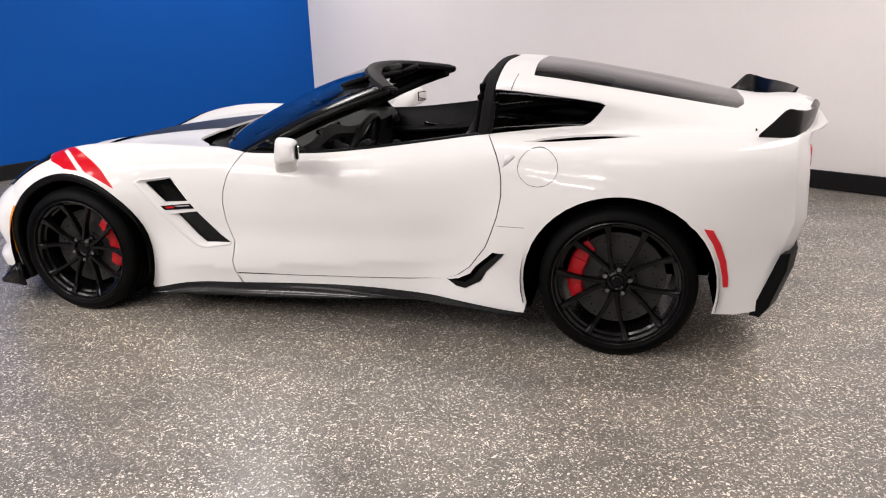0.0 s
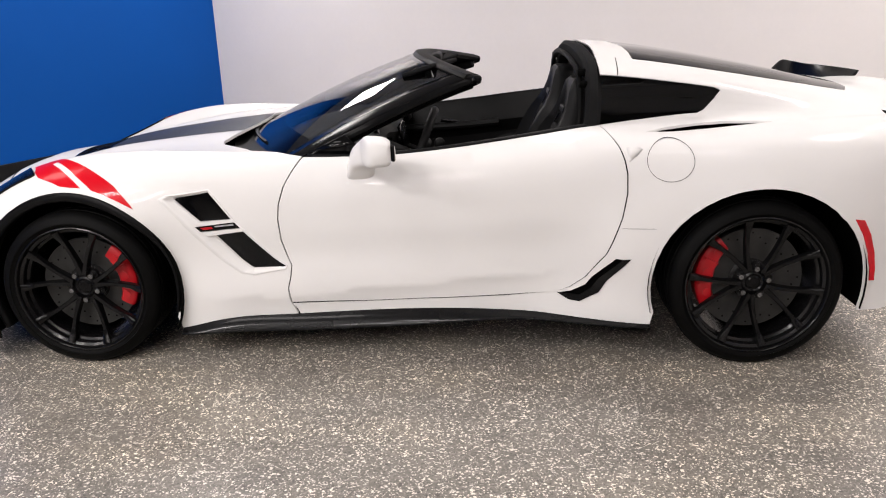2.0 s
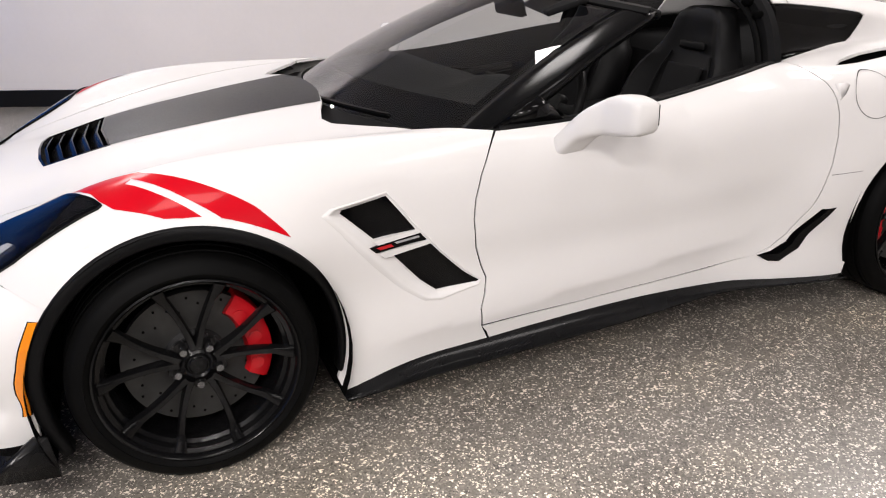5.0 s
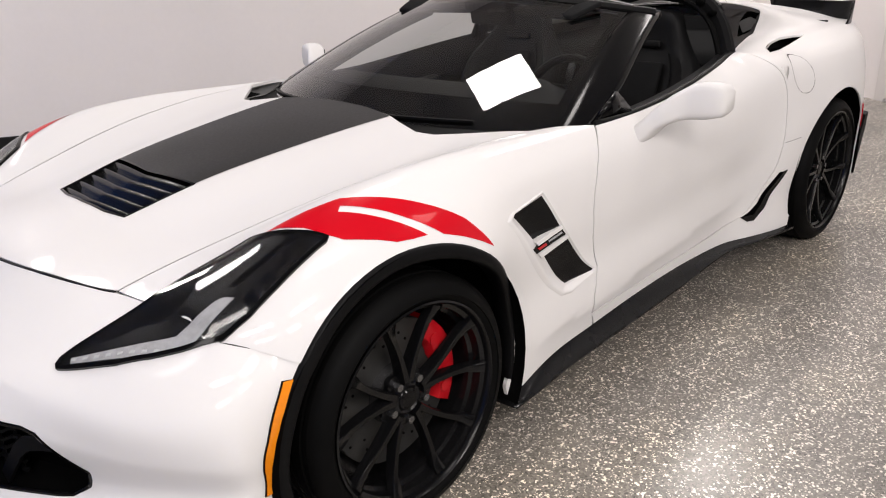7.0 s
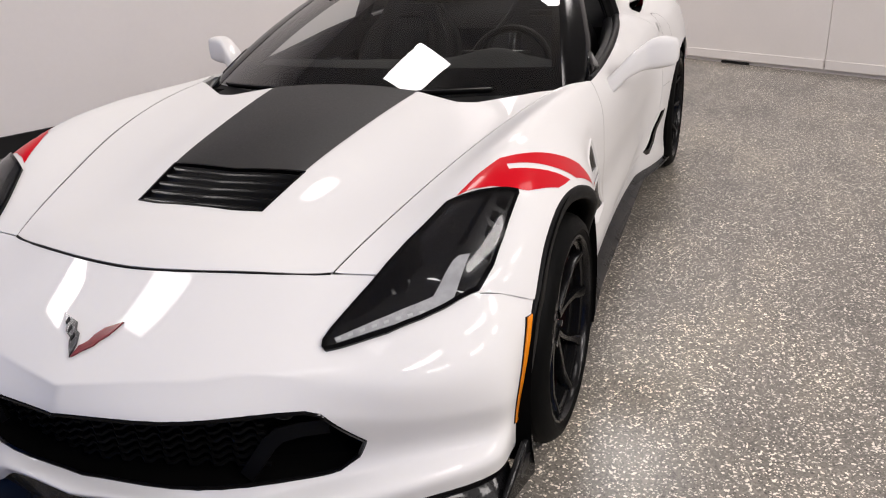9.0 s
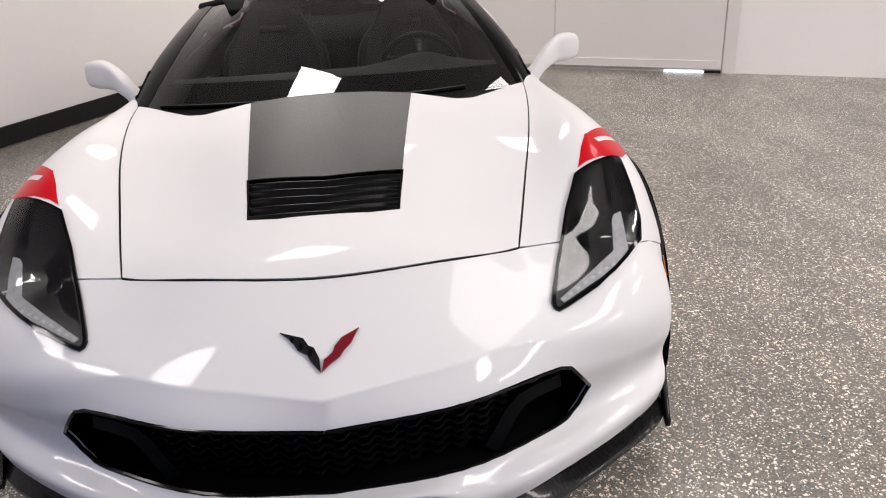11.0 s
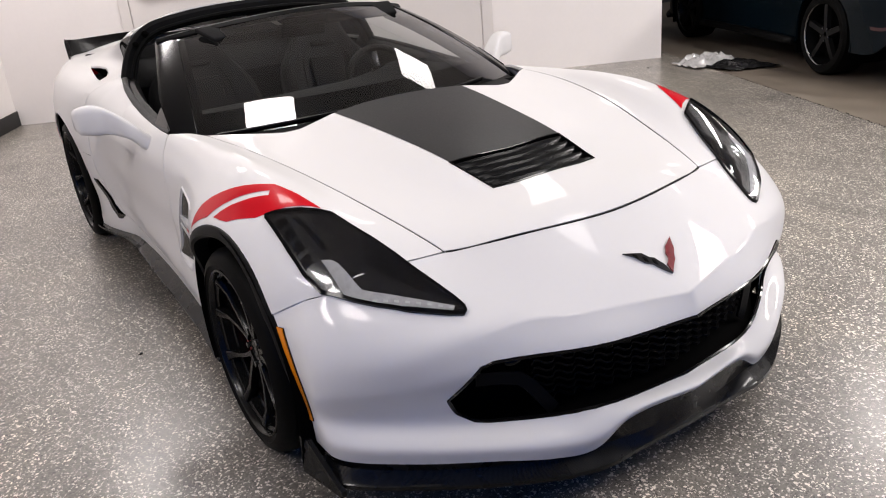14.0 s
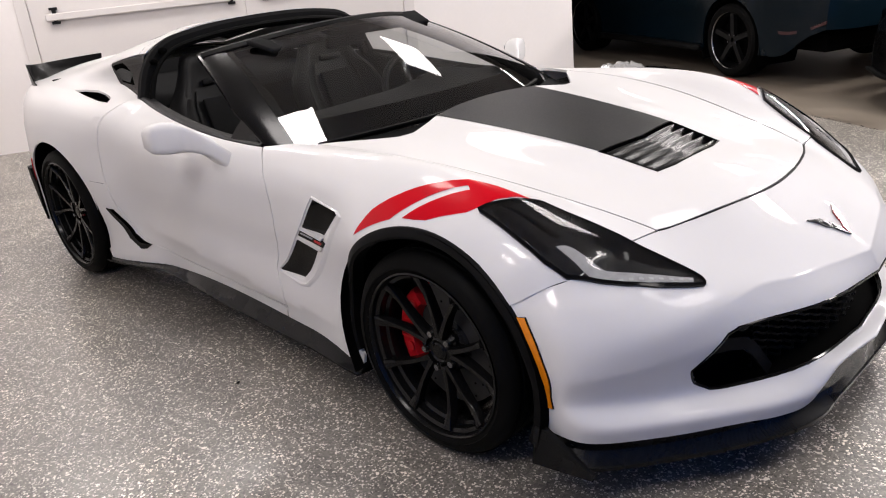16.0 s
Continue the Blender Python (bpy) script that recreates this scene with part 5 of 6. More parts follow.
def sheet(name, fn, a0, a1, b0, b1, na, nb, lift=0.0):
    """A grid of the surface fn."""
    v, n, f, e = [], [], [], 1e-3
    for i in range(na + 1):
        for j in range(nb + 1):
            a, b = a0 + (a1 - a0) * i / na, b0 + (b1 - b0) * j / nb
            k = np.cross(np.array(fn(a + e, b)) - np.array(fn(a - e, b)), np.array(fn(a, b + e)) - np.array(fn(a, b - e)))
            k = k / np.linalg.norm(k)
            v.append(np.array(fn(a, b)) + k * lift)
            n.append(k)
    for i in range(na):
        for j in range(nb):
            p = i * (nb + 1) + j
            f.append((p, p + nb + 1, p + nb + 2, p + 1))
    return mesh_of(name, v, f, True, n)


windshield = part("windshield", sheet("windshield", lambda a, b: screen(-a, b), -1, 1, -0.09, 1, 40, 22), SCREEN, car, "raked tinted windshield with black border")
windshield.visible_shadow = False
for name, box4 in (("border_bottom", (-1, 1, -0.09, 0.12)), ("border_top", (-1, 1, 0.965, 1.0)), ("border_side", (-1, -0.90, 0.12, 0.965)), ("border_side", (0.90, 1, 0.12, 0.965))):
    part(name, sheet(name, lambda a, b: screen(-a, b), *box4, 30 if box4[1] - box4[0] > 1 else 4, 12, -0.004), BLACK, windshield)
# cowl tray under the glass, with wipers
rings = []
for i in range(31):
    a = -1 + 2 * i / 30
    p = screen(a, -0.07)
    f = np.array([0.47 + 0.22 * a * a, 0.74 * a, 0.818 - 0.03 * a * a])
    rings.append([f, (f + p) / 2 + np.array([0, 0, -0.012]), p + np.array([0, 0, -0.006]), p + np.array([0.02, 0, -0.05]), f + np.array([0, 0, -0.04])])
part("cowl", lofted("cowl", rings), COWLBLACK, car, "black plastic cowl tray below the windshield")
for y0, y1 in ((0.12, 0.66), (-0.5, 0.04)):
    a0, a1 = y0 / 0.765, y1 / 0.765
    pts = [Vector(screen(a0 + (a1 - a0) * k / 10, -0.075 + 0.03 * (1 - k / 10))) + Vector((-0.004, 0, 0.005)) for k in range(11)]
    wiper = part("wiper", swept("wiper", pts, [(-0.006, -0.004), (-0.006, 0.003), (0.006, 0.004), (0.006, -0.004)]), TRIM, car, "black windshield wiper at rest")
    part("wiper_blade", swept("wiper_blade", [p + Vector((0.004, 0, -0.008)) for p in pts], [(-0.003, -0.008), (-0.003, 0.003), (0.003, 0.003), (0.003, -0.008)]), RUBBER, wiper)

# windshield pillars: flat blades flush with the glass that turn down into the door opening
rings = []
for b in np.linspace(-0.13, 1.035, 24):
    e = 1e-3
    n = np.cross(screen(0.95 + e, b) - screen(0.95 - e, b), screen(0.95, b + e) - screen(0.95, b - e))
    n = n / np.linalg.norm(n)
    n = n if n[2] > 0 else -n
    wide = 1.056 + 0.028 * ease(b / 0.4) if b > 0 else 1.056 + 0.5 * b
    edge = screen(wide, b)
    rings.append([screen(0.94, b) + n * 0.0015, screen(0.985, b) + n * 0.004, screen(wide - 0.03, b) + n * 0.003, edge - n * 0.003, edge + np.array([0.008, -0.004, -0.018]), edge + np.array([0.012, -0.022, -0.034]), screen(0.97, b) - n * 0.036, screen(0.93, b) - n * 0.012])
pair("windshield_pillar", lofted("windshield_pillar", rings, True, True, 28), PILLAR, car, "gloss black windshield pillar")
inner = [Vector(screen(1.0, b)) + Vector((0.035, -0.022, -0.04)) for b in np.linspace(-0.05, 1.02, 14)]
pair("pillar_trim", swept("pillar_trim", inner, ellipse(0.022, 0.022, 10), (0, 0.3, 1)), SUEDE, car, "dark pillar trim and seal")
# sail by the mirror
sail = [(0.935, 0.832), (1.10, 0.83), (1.17, 0.832), (1.13, 0.88), (1.10, 0.905)]
rings = [[(x, 0.80 - d - 0.3 * (z - 0.83), z) for x, z in sail] for d in (0.0, 0.012)]
pair("mirror_sail", lofted("mirror_sail", rings), BLACK, car)

# header over the windshield with open latches
pts = [Vector(screen(a, 1.0)) + Vector((0.035, 0, 0.004)) for a in np.linspace(-1.04, 1.04, 33)]
part("header", swept("header", pts, [(-0.042, -0.006), (-0.028, 0.008), (0.0, 0.01), (0.03, 0.003), (0.046, -0.01), (0.042, -0.026), (0.0, -0.032), (-0.033, -0.024)]), COWLBLACK, car, "black windshield header with roof latches")
for s in (-1, 1):
    tip = Vector(screen(1.02, 1.0)) + Vector((0.045, 0, -0.01))
    m = Matrix.Translation((tip.x, tip.y * s, tip.z)) @ Matrix.Rotation(radians(12), 4, "Y")
    part("header_corner", solid((0.075, 0.05, 0.034), m, 0.012, 3), TRIM, car)
    m = Matrix.Translation((1.425, 0.30 * s, 1.122)) @ Matrix.Rotation(radians(16 * s), 4, "Z") @ Matrix.Rotation(radians(-17), 4, "Y")
    visor = part("sun_visor", solid((0.15, 0.36, 0.02), m, 0.009, 3), SUEDE, car, "black fabric sun visor folded to the header")
    part("visor_mirror", solid((0.07, 0.14, 0.004), m @ Matrix.Translation((0.01, 0, -0.012)), 0.002), TRIM, visor)
part("header_console", solid((0.12, 0.22, 0.04), Matrix.Translation((1.405, 0, 1.138)) @ Matrix.Rotation(radians(-14), 4, "Y"), 0.014, 3), TRIM, car, "black header console")
mirror = part("rear_view_mirror", solid((0.03, 0.22, 0.065), Matrix.Translation((1.40, 0.0, 1.085)) @ Matrix.Rotation(radians(-12), 4, "Y"), 0.012, 3), TRIM, car, "black interior rear-view mirror")
part("mirror_face", solid((0.004, 0.2, 0.052), Matrix.Translation((1.416, 0.0, 1.082)) @ Matrix.Rotation(radians(-12), 4, "Y"), 0.001), MIRROR, mirror)
part("mirror_stalk", rod(0.009, 0.07, Matrix.Translation((1.375, 0, 1.125)) @ Matrix.Rotation(radians(-30), 4, "Y"), 10), TRIM, mirror)

# roll hoop behind the seats
hoop = [(2.08, 0.692, 0.88), (2.09, 0.67, 0.94), (2.096, 0.636, 1.015), (2.1, 0.588, 1.073), (2.098, 0.53, 1.112), (2.095, 0.445, 1.135), (2.09, 0.25, 1.158), (2.088, 0, 1.165)]
full = hoop + [(x, -y, z) for x, y, z in reversed(hoop[:-1])]
k = curve(*[(i, *p) for i, p in enumerate(full)])
pts = [Vector(k(t)) for t in np.linspace(0, len(full) - 1, 61)]
part("roll_hoop", swept("roll_hoop", pts, [(-0.036, 0.012), (-0.02, 0.026), (0.01, 0.026), (0.034, 0.02), (0.04, -0.012), (0.026, -0.034), (-0.012, -0.038), (-0.034, -0.02)], (-1, 0, 0.02)), SUEDE, car, "thick black roll hoop framing the open roof")
front_seal = [p + Vector((-0.045, -0.004 * (1 if p.y > 0 else -1), -0.012)) for p in pts]
part("hoop_seal", swept("hoop_seal", front_seal, ellipse(0.012, 0.012, 8), (-1, 0, 0.02)), RUBBER, car, "rubber seal along the roll hoop")
for s in (-1, 1):
    m = Matrix.Translation((2.062, 0.566 * s, 1.104)) @ Matrix.Rotation(radians(90), 4, "Y")
    part("latch_socket", rod(0.016, 0.03, m, 16), WELL, car)
    m = Matrix.Translation((2.062, 0.622 * s, 1.062)) @ Matrix.Rotation(radians(90), 4, "Y")
    part("latch_socket", rod(0.013, 0.03, m, 16), WELL, car)

# quarter windows, hatch glass
QWIN = run((2.115, 2.98), (2.53, 2.98)) + [(2.56, 2.83), (2.597, 2.44), (2.618, 2.12), (2.6, 2.03)] + run((2.56, 2.02), (2.135, 2.02))
win = pair("quarter_window", patch("quarter_window", skin, QWIN, [], 0.03, 0.1, 0.0, -0.001), PRIVACY, car, "dark tinted rear quarter window")
for w in win:
    w.visible_shadow = False
hatch = [(2.272, -0.0), (2.277, 0.5), (2.287, 0.985)] + run((2.3, 0.985), (3.2, 0.985)) + [(3.235, 0.8), (3.245, 0.4), (3.246, 0)]
hatch = hatch + [(x, -q) for x, q in reversed(hatch[1:-1])]
glass_ob = part("hatch_glass", patch("hatch_glass", skin, hatch, [], 0.05, 0.2, 0.003, -0.0005), TINT, car, "long dark tinted hatch glass")
glass_ob.visible_shadow = False
gap = patch("roof_gap", skin, [(2.2, 2.0), (2.203, 2.0), (2.215, 1.0), (2.212, 1.0)], [], 0.02, 0.1, 0.0, 0.0006)
pair("roof_gap", gap, TRIM, car)

# belt trims
pts = [Vector(skin(x, 4.0)) + Vector((0, -0.016, 0.002)) for x in np.linspace(0.95, 2.10, 30)]
pair("belt_trim", swept("belt_trim", pts, [(-0.016, -0.02), (-0.016, 0.002), (-0.006, 0.008), (0.010, 0.008), (0.016, -0.002), (0.016, -0.02)]), TRIM, car, "black belt trim along the door top")

# door mirrors
MIRROR_KEYS = curve((0, 1.165, 0.835, 0.755, 0.058, 0.03), (0.15, 1.17, 0.865, 0.782, 0.055, 0.03), (0.35, 1.192, 0.905, 0.825, 0.058, 0.034), (0.5, 1.215, 0.945, 0.855, 0.072, 0.045), (0.65, 1.236, 0.985, 0.872, 0.084, 0.055),
             (0.82, 1.252, 1.03, 0.878, 0.086, 0.058), (0.94, 1.262, 1.066, 0.878, 0.076, 0.05), (0.985, 1.266, 1.080, 0.877, 0.067, 0.044), (1.0, 1.267, 1.085, 0.877, 0.055, 0.034))
rings = []
for i in range(26):
    t = i / 25
    x, y, z, a, b = MIRROR_KEYS(t)
    tilt = radians(38 * max(0, 1 - t / 0.55))
    ring_pts = []
    for c, s in ellipse(1, 1, 24):
        px = a * (1 - 0.34 * ease((t - 0.35) / 0.3)) * math.copysign(abs(c) ** 0.6, c) + 0.010 * ease((t - 0.35) / 0.3)
        pz = b * math.copysign(abs(s) ** 0.55, s) * (1 - 0.18 * c)
        if t > 0.5 and c > 0:
            px = min(px, a * 0.66)
        ring_pts.append((x + px, y - pz * math.sin(tilt), z + pz * math.cos(tilt)))
    rings.append(ring_pts)
shells = pair("door_mirror", lofted("door_mirror", rings, True, True, 60), WHITE, car, "white door mirror on a slim stalk")
for shell, s in zip(shells, (1, -1)):
    m = Matrix.Translation((1.306, 1.022 * s, 0.877)) @ Matrix.Rotation(radians(-24 * s), 4, "Z")
    part("mirror_bezel", solid((0.010, 0.088, 0.062), m, 0.004, 2), TRIM, shell)
    part("mirror_glass", solid((0.006, 0.08, 0.054), m @ Matrix.Translation((0.006, 0, 0)), 0.002), MIRROR, shell, "silvered mirror glass")

# ---- tail ----
# a low curved wall along the deck's edge that wraps forward into two side winglets
SPOIL = curve((0, 3.545, 0.0, 0.975, 1.004), (0.2, 3.54, 0.2, 0.972, 1.005), (0.4, 3.52, 0.4, 0.96, 1.007), (0.58, 3.475, 0.58, 0.94, 1.009), (0.7, 3.435, 0.68, 0.925, 1.012), (0.8, 3.40, 0.738, 0.911, 1.021), (0.88, 3.352, 0.757, 0.911, 1.023), (0.94, 3.305, 0.764, 0.913, 0.975), (1.0, 3.255, 0.768, 0.916, 0.926))
rings = []
for i in range(33):
    c = 0.27 + 0.73 * i / 32
    x, y, zb, zt = SPOIL(c)
    w = min(max((c - 0.55) / 0.3, 0), 1)
    lean = 0.02 * (1 - i / 2) if i < 2 else 0.0
    h = zt - zb
    rings.append([(x + out * (1 - w), y + out * w * 0.45 - lean * up, z) for out, up, z in ((-0.012, 0, zb - 0.012), (-0.008, 0, zb), (0.012, 1, zb + h * 0.92), (0.016, 1, zt), (0.022, 1, zt), (0.024, 1, zt - h * 0.12), (0.014, 0, zb), (0.014, 0, zb - 0.014))])
for wing, s in zip(pair("spoiler", lofted("spoiler", rings, True, True, 28), SPOILER, car, "gloss black side piece of the low spoiler"), (1, -1)):
    for y in (0.42, 0.56):
        part("spoiler_bolt", flat_mesh("spoiler_bolt", rod(0.006, 0.008, Matrix.Translation((3.545 - 0.06 * (y > 0.5), y * s, 0.955)) @ Matrix.Rotation(math.pi / 2, 4, "Y"), 10)), COWLBLACK, wing)
tail_line = [skin(x, q) for x, q in dense([(x, q) for x, q in TAIL], 0.25, False)]
rings = []
for p in tail_line:
    back = np.array([min(p[0] + 0.06, 3.56 if p[2] > 0.5 else 3.46), p[1] * 0.9, p[2]])
    rings.append([p, p * 0.6 + back * 0.4 + np.array([0.012, 0, 0]), back, np.array([back[0] + 0.015, p[1] * 0.5, p[2]]), np.array([back[0] + 0.02, 0, p[2]])])
bumper = lofted("rear_bumper", rings, False)
pair("rear_bumper", bumper, WHITE, car, "white rear bumper")
lamp_box = solid((0.10, 0.19, 0.125), Matrix.Translation((3.399, 0.703, 0.815)) @ Matrix.Rotation(radians(36), 4, "Z"), 0.028, 3)
me = bpy.data.meshes.new("tail_lamp")
lamp_box.to_mesh(me)
lamp_box.free()
for p in me.polygons:
    p.use_smooth = True
pair("tail_lamp", flat_ends(me), REDLENS, car, "red tail lamp with dark frame")
diff = [(3.27, 0.18), (3.33, 0.34), (3.37, 0.45), (3.41, 0.46), (3.40, 0.38), (3.345, 0.22), (3.31, 0.17)]
rings = [[(x + d, y, z) for x, z in diff] for y, d in ((-0.9, -0.01), (-0.82, 0.03), (-0.5, 0.07), (0.5, 0.07), (0.82, 0.03), (0.9, -0.01))]
part("rear_diffuser", lofted("rear_diffuser", rings), TRIM, car, "black rear diffuser")

# ---- cabin ----
tub = bmesh.new()
box(tub, (1.5, 1.36, 0.03), Matrix.Translation((1.45, 0, 0.2)))
part("cabin_floor", tub, SUEDE, car)
rings = []
for x in np.linspace(0.93, 2.16, 24):
    b = skin(x, 4.0)
    rings.append([(x, b[1] - 0.03, b[2] - 0.004), (x, b[1] - 0.055, b[2] + 0.004), (x, b[1] - 0.075, b[2] - 0.03), (x, b[1] - 0.095, b[2] - 0.13), (x, b[1] - 0.06, b[2] - 0.2), (x, b[1] - 0.13, b[2] - 0.26), (x, b[1] - 0.11, b[2] - 0.4), (x, b[1] - 0.08, 0.22), (x, b[1] - 0.02, 0.22)])
cards = pair("door_card", lofted("door_card", rings, False), LEATHER, car, "black leather inner door panel")
for card, s in zip(cards, (1, -1)):
    pts = [Vector((x, (0.70 - 0.03 * math.sin((x - 1.25) * 5)) * s, 0.70 + 0.06 * (x - 1.25))) for x in np.linspace(1.2, 1.75, 12)]
    part("arm_rest", swept("arm_rest", pts, ellipse(0.035, 0.022, 10)), LEATHER, card)
    pts = [Vector((1.42, 0.672 * s, 0.748)), Vector((1.45, 0.662 * s, 0.745)), Vector((1.50, 0.664 * s, 0.735)), Vector((1.54, 0.672 * s, 0.722))]
    part("door_pull", swept("door_pull", pts, ellipse(0.008, 0.012, 8)), CHROME, card, "brushed metal door pull")

# dashboard
rings = []
for i in range(41):
    y = -0.72 + 1.44 * i / 40
    a = abs(y) / 0.72
    bump = 0.055 * math.exp(-((y + 0.37) / 0.17) ** 2)
    mid = 0.03 * math.exp(-(y / 0.22) ** 2)
    back = 0.70 + 0.16 * a * a
    rings.append([(back, y, 0.82), (back + 0.1, y, 0.845), (1.02, y, 0.842 + bump * 0.5), (1.12 + mid, y, 0.846 + bump), (1.20 + mid, y, 0.842 + bump), (1.225 + mid, y, 0.81 + bump * 0.6), (1.19 + mid, y, 0.74), (1.20 + mid, y, 0.66), (1.15, y, 0.52), (1.0, y, 0.4)])
dash = part("dashboard", lofted("dashboard", rings, False), DASH, car, "black stitched dashboard with instrument hood")
part("dash_screen", solid((0.012, 0.21, 0.12), Matrix.Translation((1.262, 0.0, 0.775)) @ Matrix.Rotation(radians(-14), 4, "Y"), 0.004), BLACK, dash, "dark glossy centre screen")
part("instrument_panel", solid((0.02, 0.3, 0.11), Matrix.Translation((1.205, -0.37, 0.835)) @ Matrix.Rotation(radians(-18), 4, "Y"), 0.006), BLACK, dash, "dark instrument panel")
for y in (-0.62, 0.17, 0.62):
    part("air_vent", solid((0.02, 0.12, 0.055), Matrix.Translation((1.238, y, 0.79)) @ Matrix.Rotation(radians(-14), 4, "Y"), 0.012, 3), TRIM, dash)
    part("vent_ring", swept("vent_ring", [Vector((1.251, y + 0.058 * math.cos(w), 0.79 + 0.026 * math.sin(w))) for w in np.linspace(0, 2 * math.pi, 25)], ellipse(0.002, 0.002, 6), (1, 0, 0), False), CHROME, dash)
rings = []
for x, w, z in ((1.16, 0.15, 0.74), (1.25, 0.13, 0.68), (1.4, 0.12, 0.61), (1.55, 0.115, 0.60), (1.75, 0.115, 0.64), (1.95, 0.115, 0.66), (2.02, 0.11, 0.62)):
    rings.append([(x, -w, 0.25), (x, -w, z - 0.02), (x, -w + 0.02, z), (x, w - 0.02, z), (x, w, z - 0.02), (x, w, 0.25)])
console = part("centre_console", lofted("centre_console", rings), LEATHER, car, "black leather centre console")
part("gear_lever", rod(0.012, 0.1, Matrix.Translation((1.44, 0, 0.66)), 12, 0.009), CHROME, console)
knob = bmesh.new()
bmesh.ops.create_uvsphere(knob, u_segments=16, v_segments=10, radius=0.028, matrix=Matrix.Translation((1.44, 0, 0.725)) @ Matrix.Diagonal((1, 0.85, 1.15, 1)))
part("gear_knob", knob, LEATHER, console)
pts = [Vector((1.17, 0.17, 0.75)), Vector((1.25, 0.15, 0.70)), Vector((1.36, 0.14, 0.655)), Vector((1.5, 0.135, 0.64)), Vector((1.6, 0.135, 0.66))]
part("grab_rail", swept("grab_rail", pts, ellipse(0.014, 0.018, 10)), LEATHER, console)

# steering wheel
hubm = Matrix.Translation((1.375, -0.37, 0.775)) @ Matrix.Rotation(radians(-68), 4, "Y")
rim_pts = []
for w in np.linspace(0, 2 * math.pi, 41):
    r = 0.178 - (0.022 if math.cos(w) < -0.8 else 0)
    rim_pts.append(hubm @ Vector((r * math.cos(w), r * math.sin(w), 0)))
wheel_rim = part("steering_wheel", swept("steering_wheel", rim_pts, ellipse(0.016, 0.019, 10), tuple(hubm.to_3x3() @ Vector((0, 0, 1))), False), LEATHER, car, "black three-spoke steering wheel")
boss = bmesh.new()
box(boss, (0.1, 0.12, 0.05), hubm @ Matrix.Translation((-0.005, 0, -0.012)), 0.018, 3)
part("steering_boss", boss, DASH, wheel_rim)
for w in (0, 180, 270):
    a = radians(w)
    m = hubm @ Matrix.Rotation(a + radians(90), 4, "Z") @ Matrix.Translation((0.112, 0, -0.006))
    part("steering_spoke", solid((0.12, 0.034, 0.014), m, 0.005), CHROME if w == 270 else DASH, wheel_rim)
column = bmesh.new()
bmesh.ops.create_cone(column, cap_ends=True, segments=16, radius1=0.045, radius2=0.05, depth=0.18, matrix=Matrix.Translation((1.28, -0.37, 0.74)) @ Matrix.Rotation(radians(-68), 4, "Y"))
part("steering_column", column, DASH, wheel_rim)


def seat(y):
    """A deep black sports seat with side bolsters and a built-in headrest."""
    base = new("seat")
    base.parent = car
    base.location = (0, y, 0)
    tagged(base, "black leather sports seat with high bolsters")
    rings = []
    for x, z, w in ((1.38, 0.47, 0.23), (1.42, 0.50, 0.245), (1.55, 0.495, 0.255), (1.7, 0.47, 0.26), (1.86, 0.455, 0.255), (1.93, 0.46, 0.24)):
        rings.append([(x, -w, z - 0.12), (x, -w - 0.01, z + 0.02), (x, -w + 0.03, z + 0.055), (x, -w + 0.085, z + 0.02), (x, -0.08, z - 0.002), (x, 0.08, z - 0.002), (x, w - 0.085, z + 0.02), (x, w - 0.03, z + 0.055), (x, w + 0.01, z + 0.02), (x, w, z - 0.12)])
    part("seat_cushion", lofted("seat_cushion", rings, True, True, 60), LEATHER, base)
    keys = curve((0, 1.86, 0.48, 0.235, 0.055), (0.2, 1.90, 0.60, 0.265, 0.075), (0.45, 1.955, 0.74, 0.275, 0.08), (0.62, 1.995, 0.84, 0.25, 0.06), (0.75, 2.022, 0.915, 0.19, 0.035), (0.86, 2.035, 0.985, 0.15, 0.02), (0.95, 2.04, 1.045, 0.125, 0.008), (1.0, 2.05, 1.066, 0.09, 0.0))
    rings = []
    for i in range(22):
        x, z, w, bol = keys(i / 21)
        deep = 0.1 if i < 14 else 0.085
        rings.append([(x + deep, -w * 0.85, z), (x + 0.03, -w - 0.008, z), (x - bol * 0.8, -w + 0.008, z), (x - bol, -w * 0.86, z), (x - bol * 0.35, -w * 0.66, z), (x, -w * 0.45, z), (x - 0.006, 0, z), (x, w * 0.45, z), (x - bol * 0.35, w * 0.66, z), (x - bol, w * 0.86, z), (x - bol * 0.8, w - 0.008, z), (x + 0.03, w + 0.008, z), (x + deep, w * 0.85, z)])
    back = part("backrest", lofted("backrest", rings, True, True, 60), LEATHER, base)
    for s in (-1, 1):
        pts = [Vector((keys(t)[0] - keys(t)[3] * 0.2 - 0.004, s * keys(t)[2] * 0.55, keys(t)[1])) for t in np.linspace(0.1, 0.72, 10)]
        part("seam", swept("seam", pts, ellipse(0.004, 0.004, 6), (1, 0, 0)), TRIM, base)
    part("backrest_insert", solid((0.02, 0.2, 0.34), Matrix.Translation((1.925, 0, 0.70)) @ Matrix.Rotation(radians(21), 4, "Y"), 0.009, 3), SUEDE, base, "perforated suede seat insert")
    part("harness_slot", solid((0.02, 0.14, 0.03), Matrix.Translation((2.012, 0, 0.93)) @ Matrix.Rotation(radians(12), 4, "Y"), 0.008, 3), TRIM, base)
    return base


seat(0.355)
seat(-0.355)
# bulkhead and load floor behind the seats
rings = []
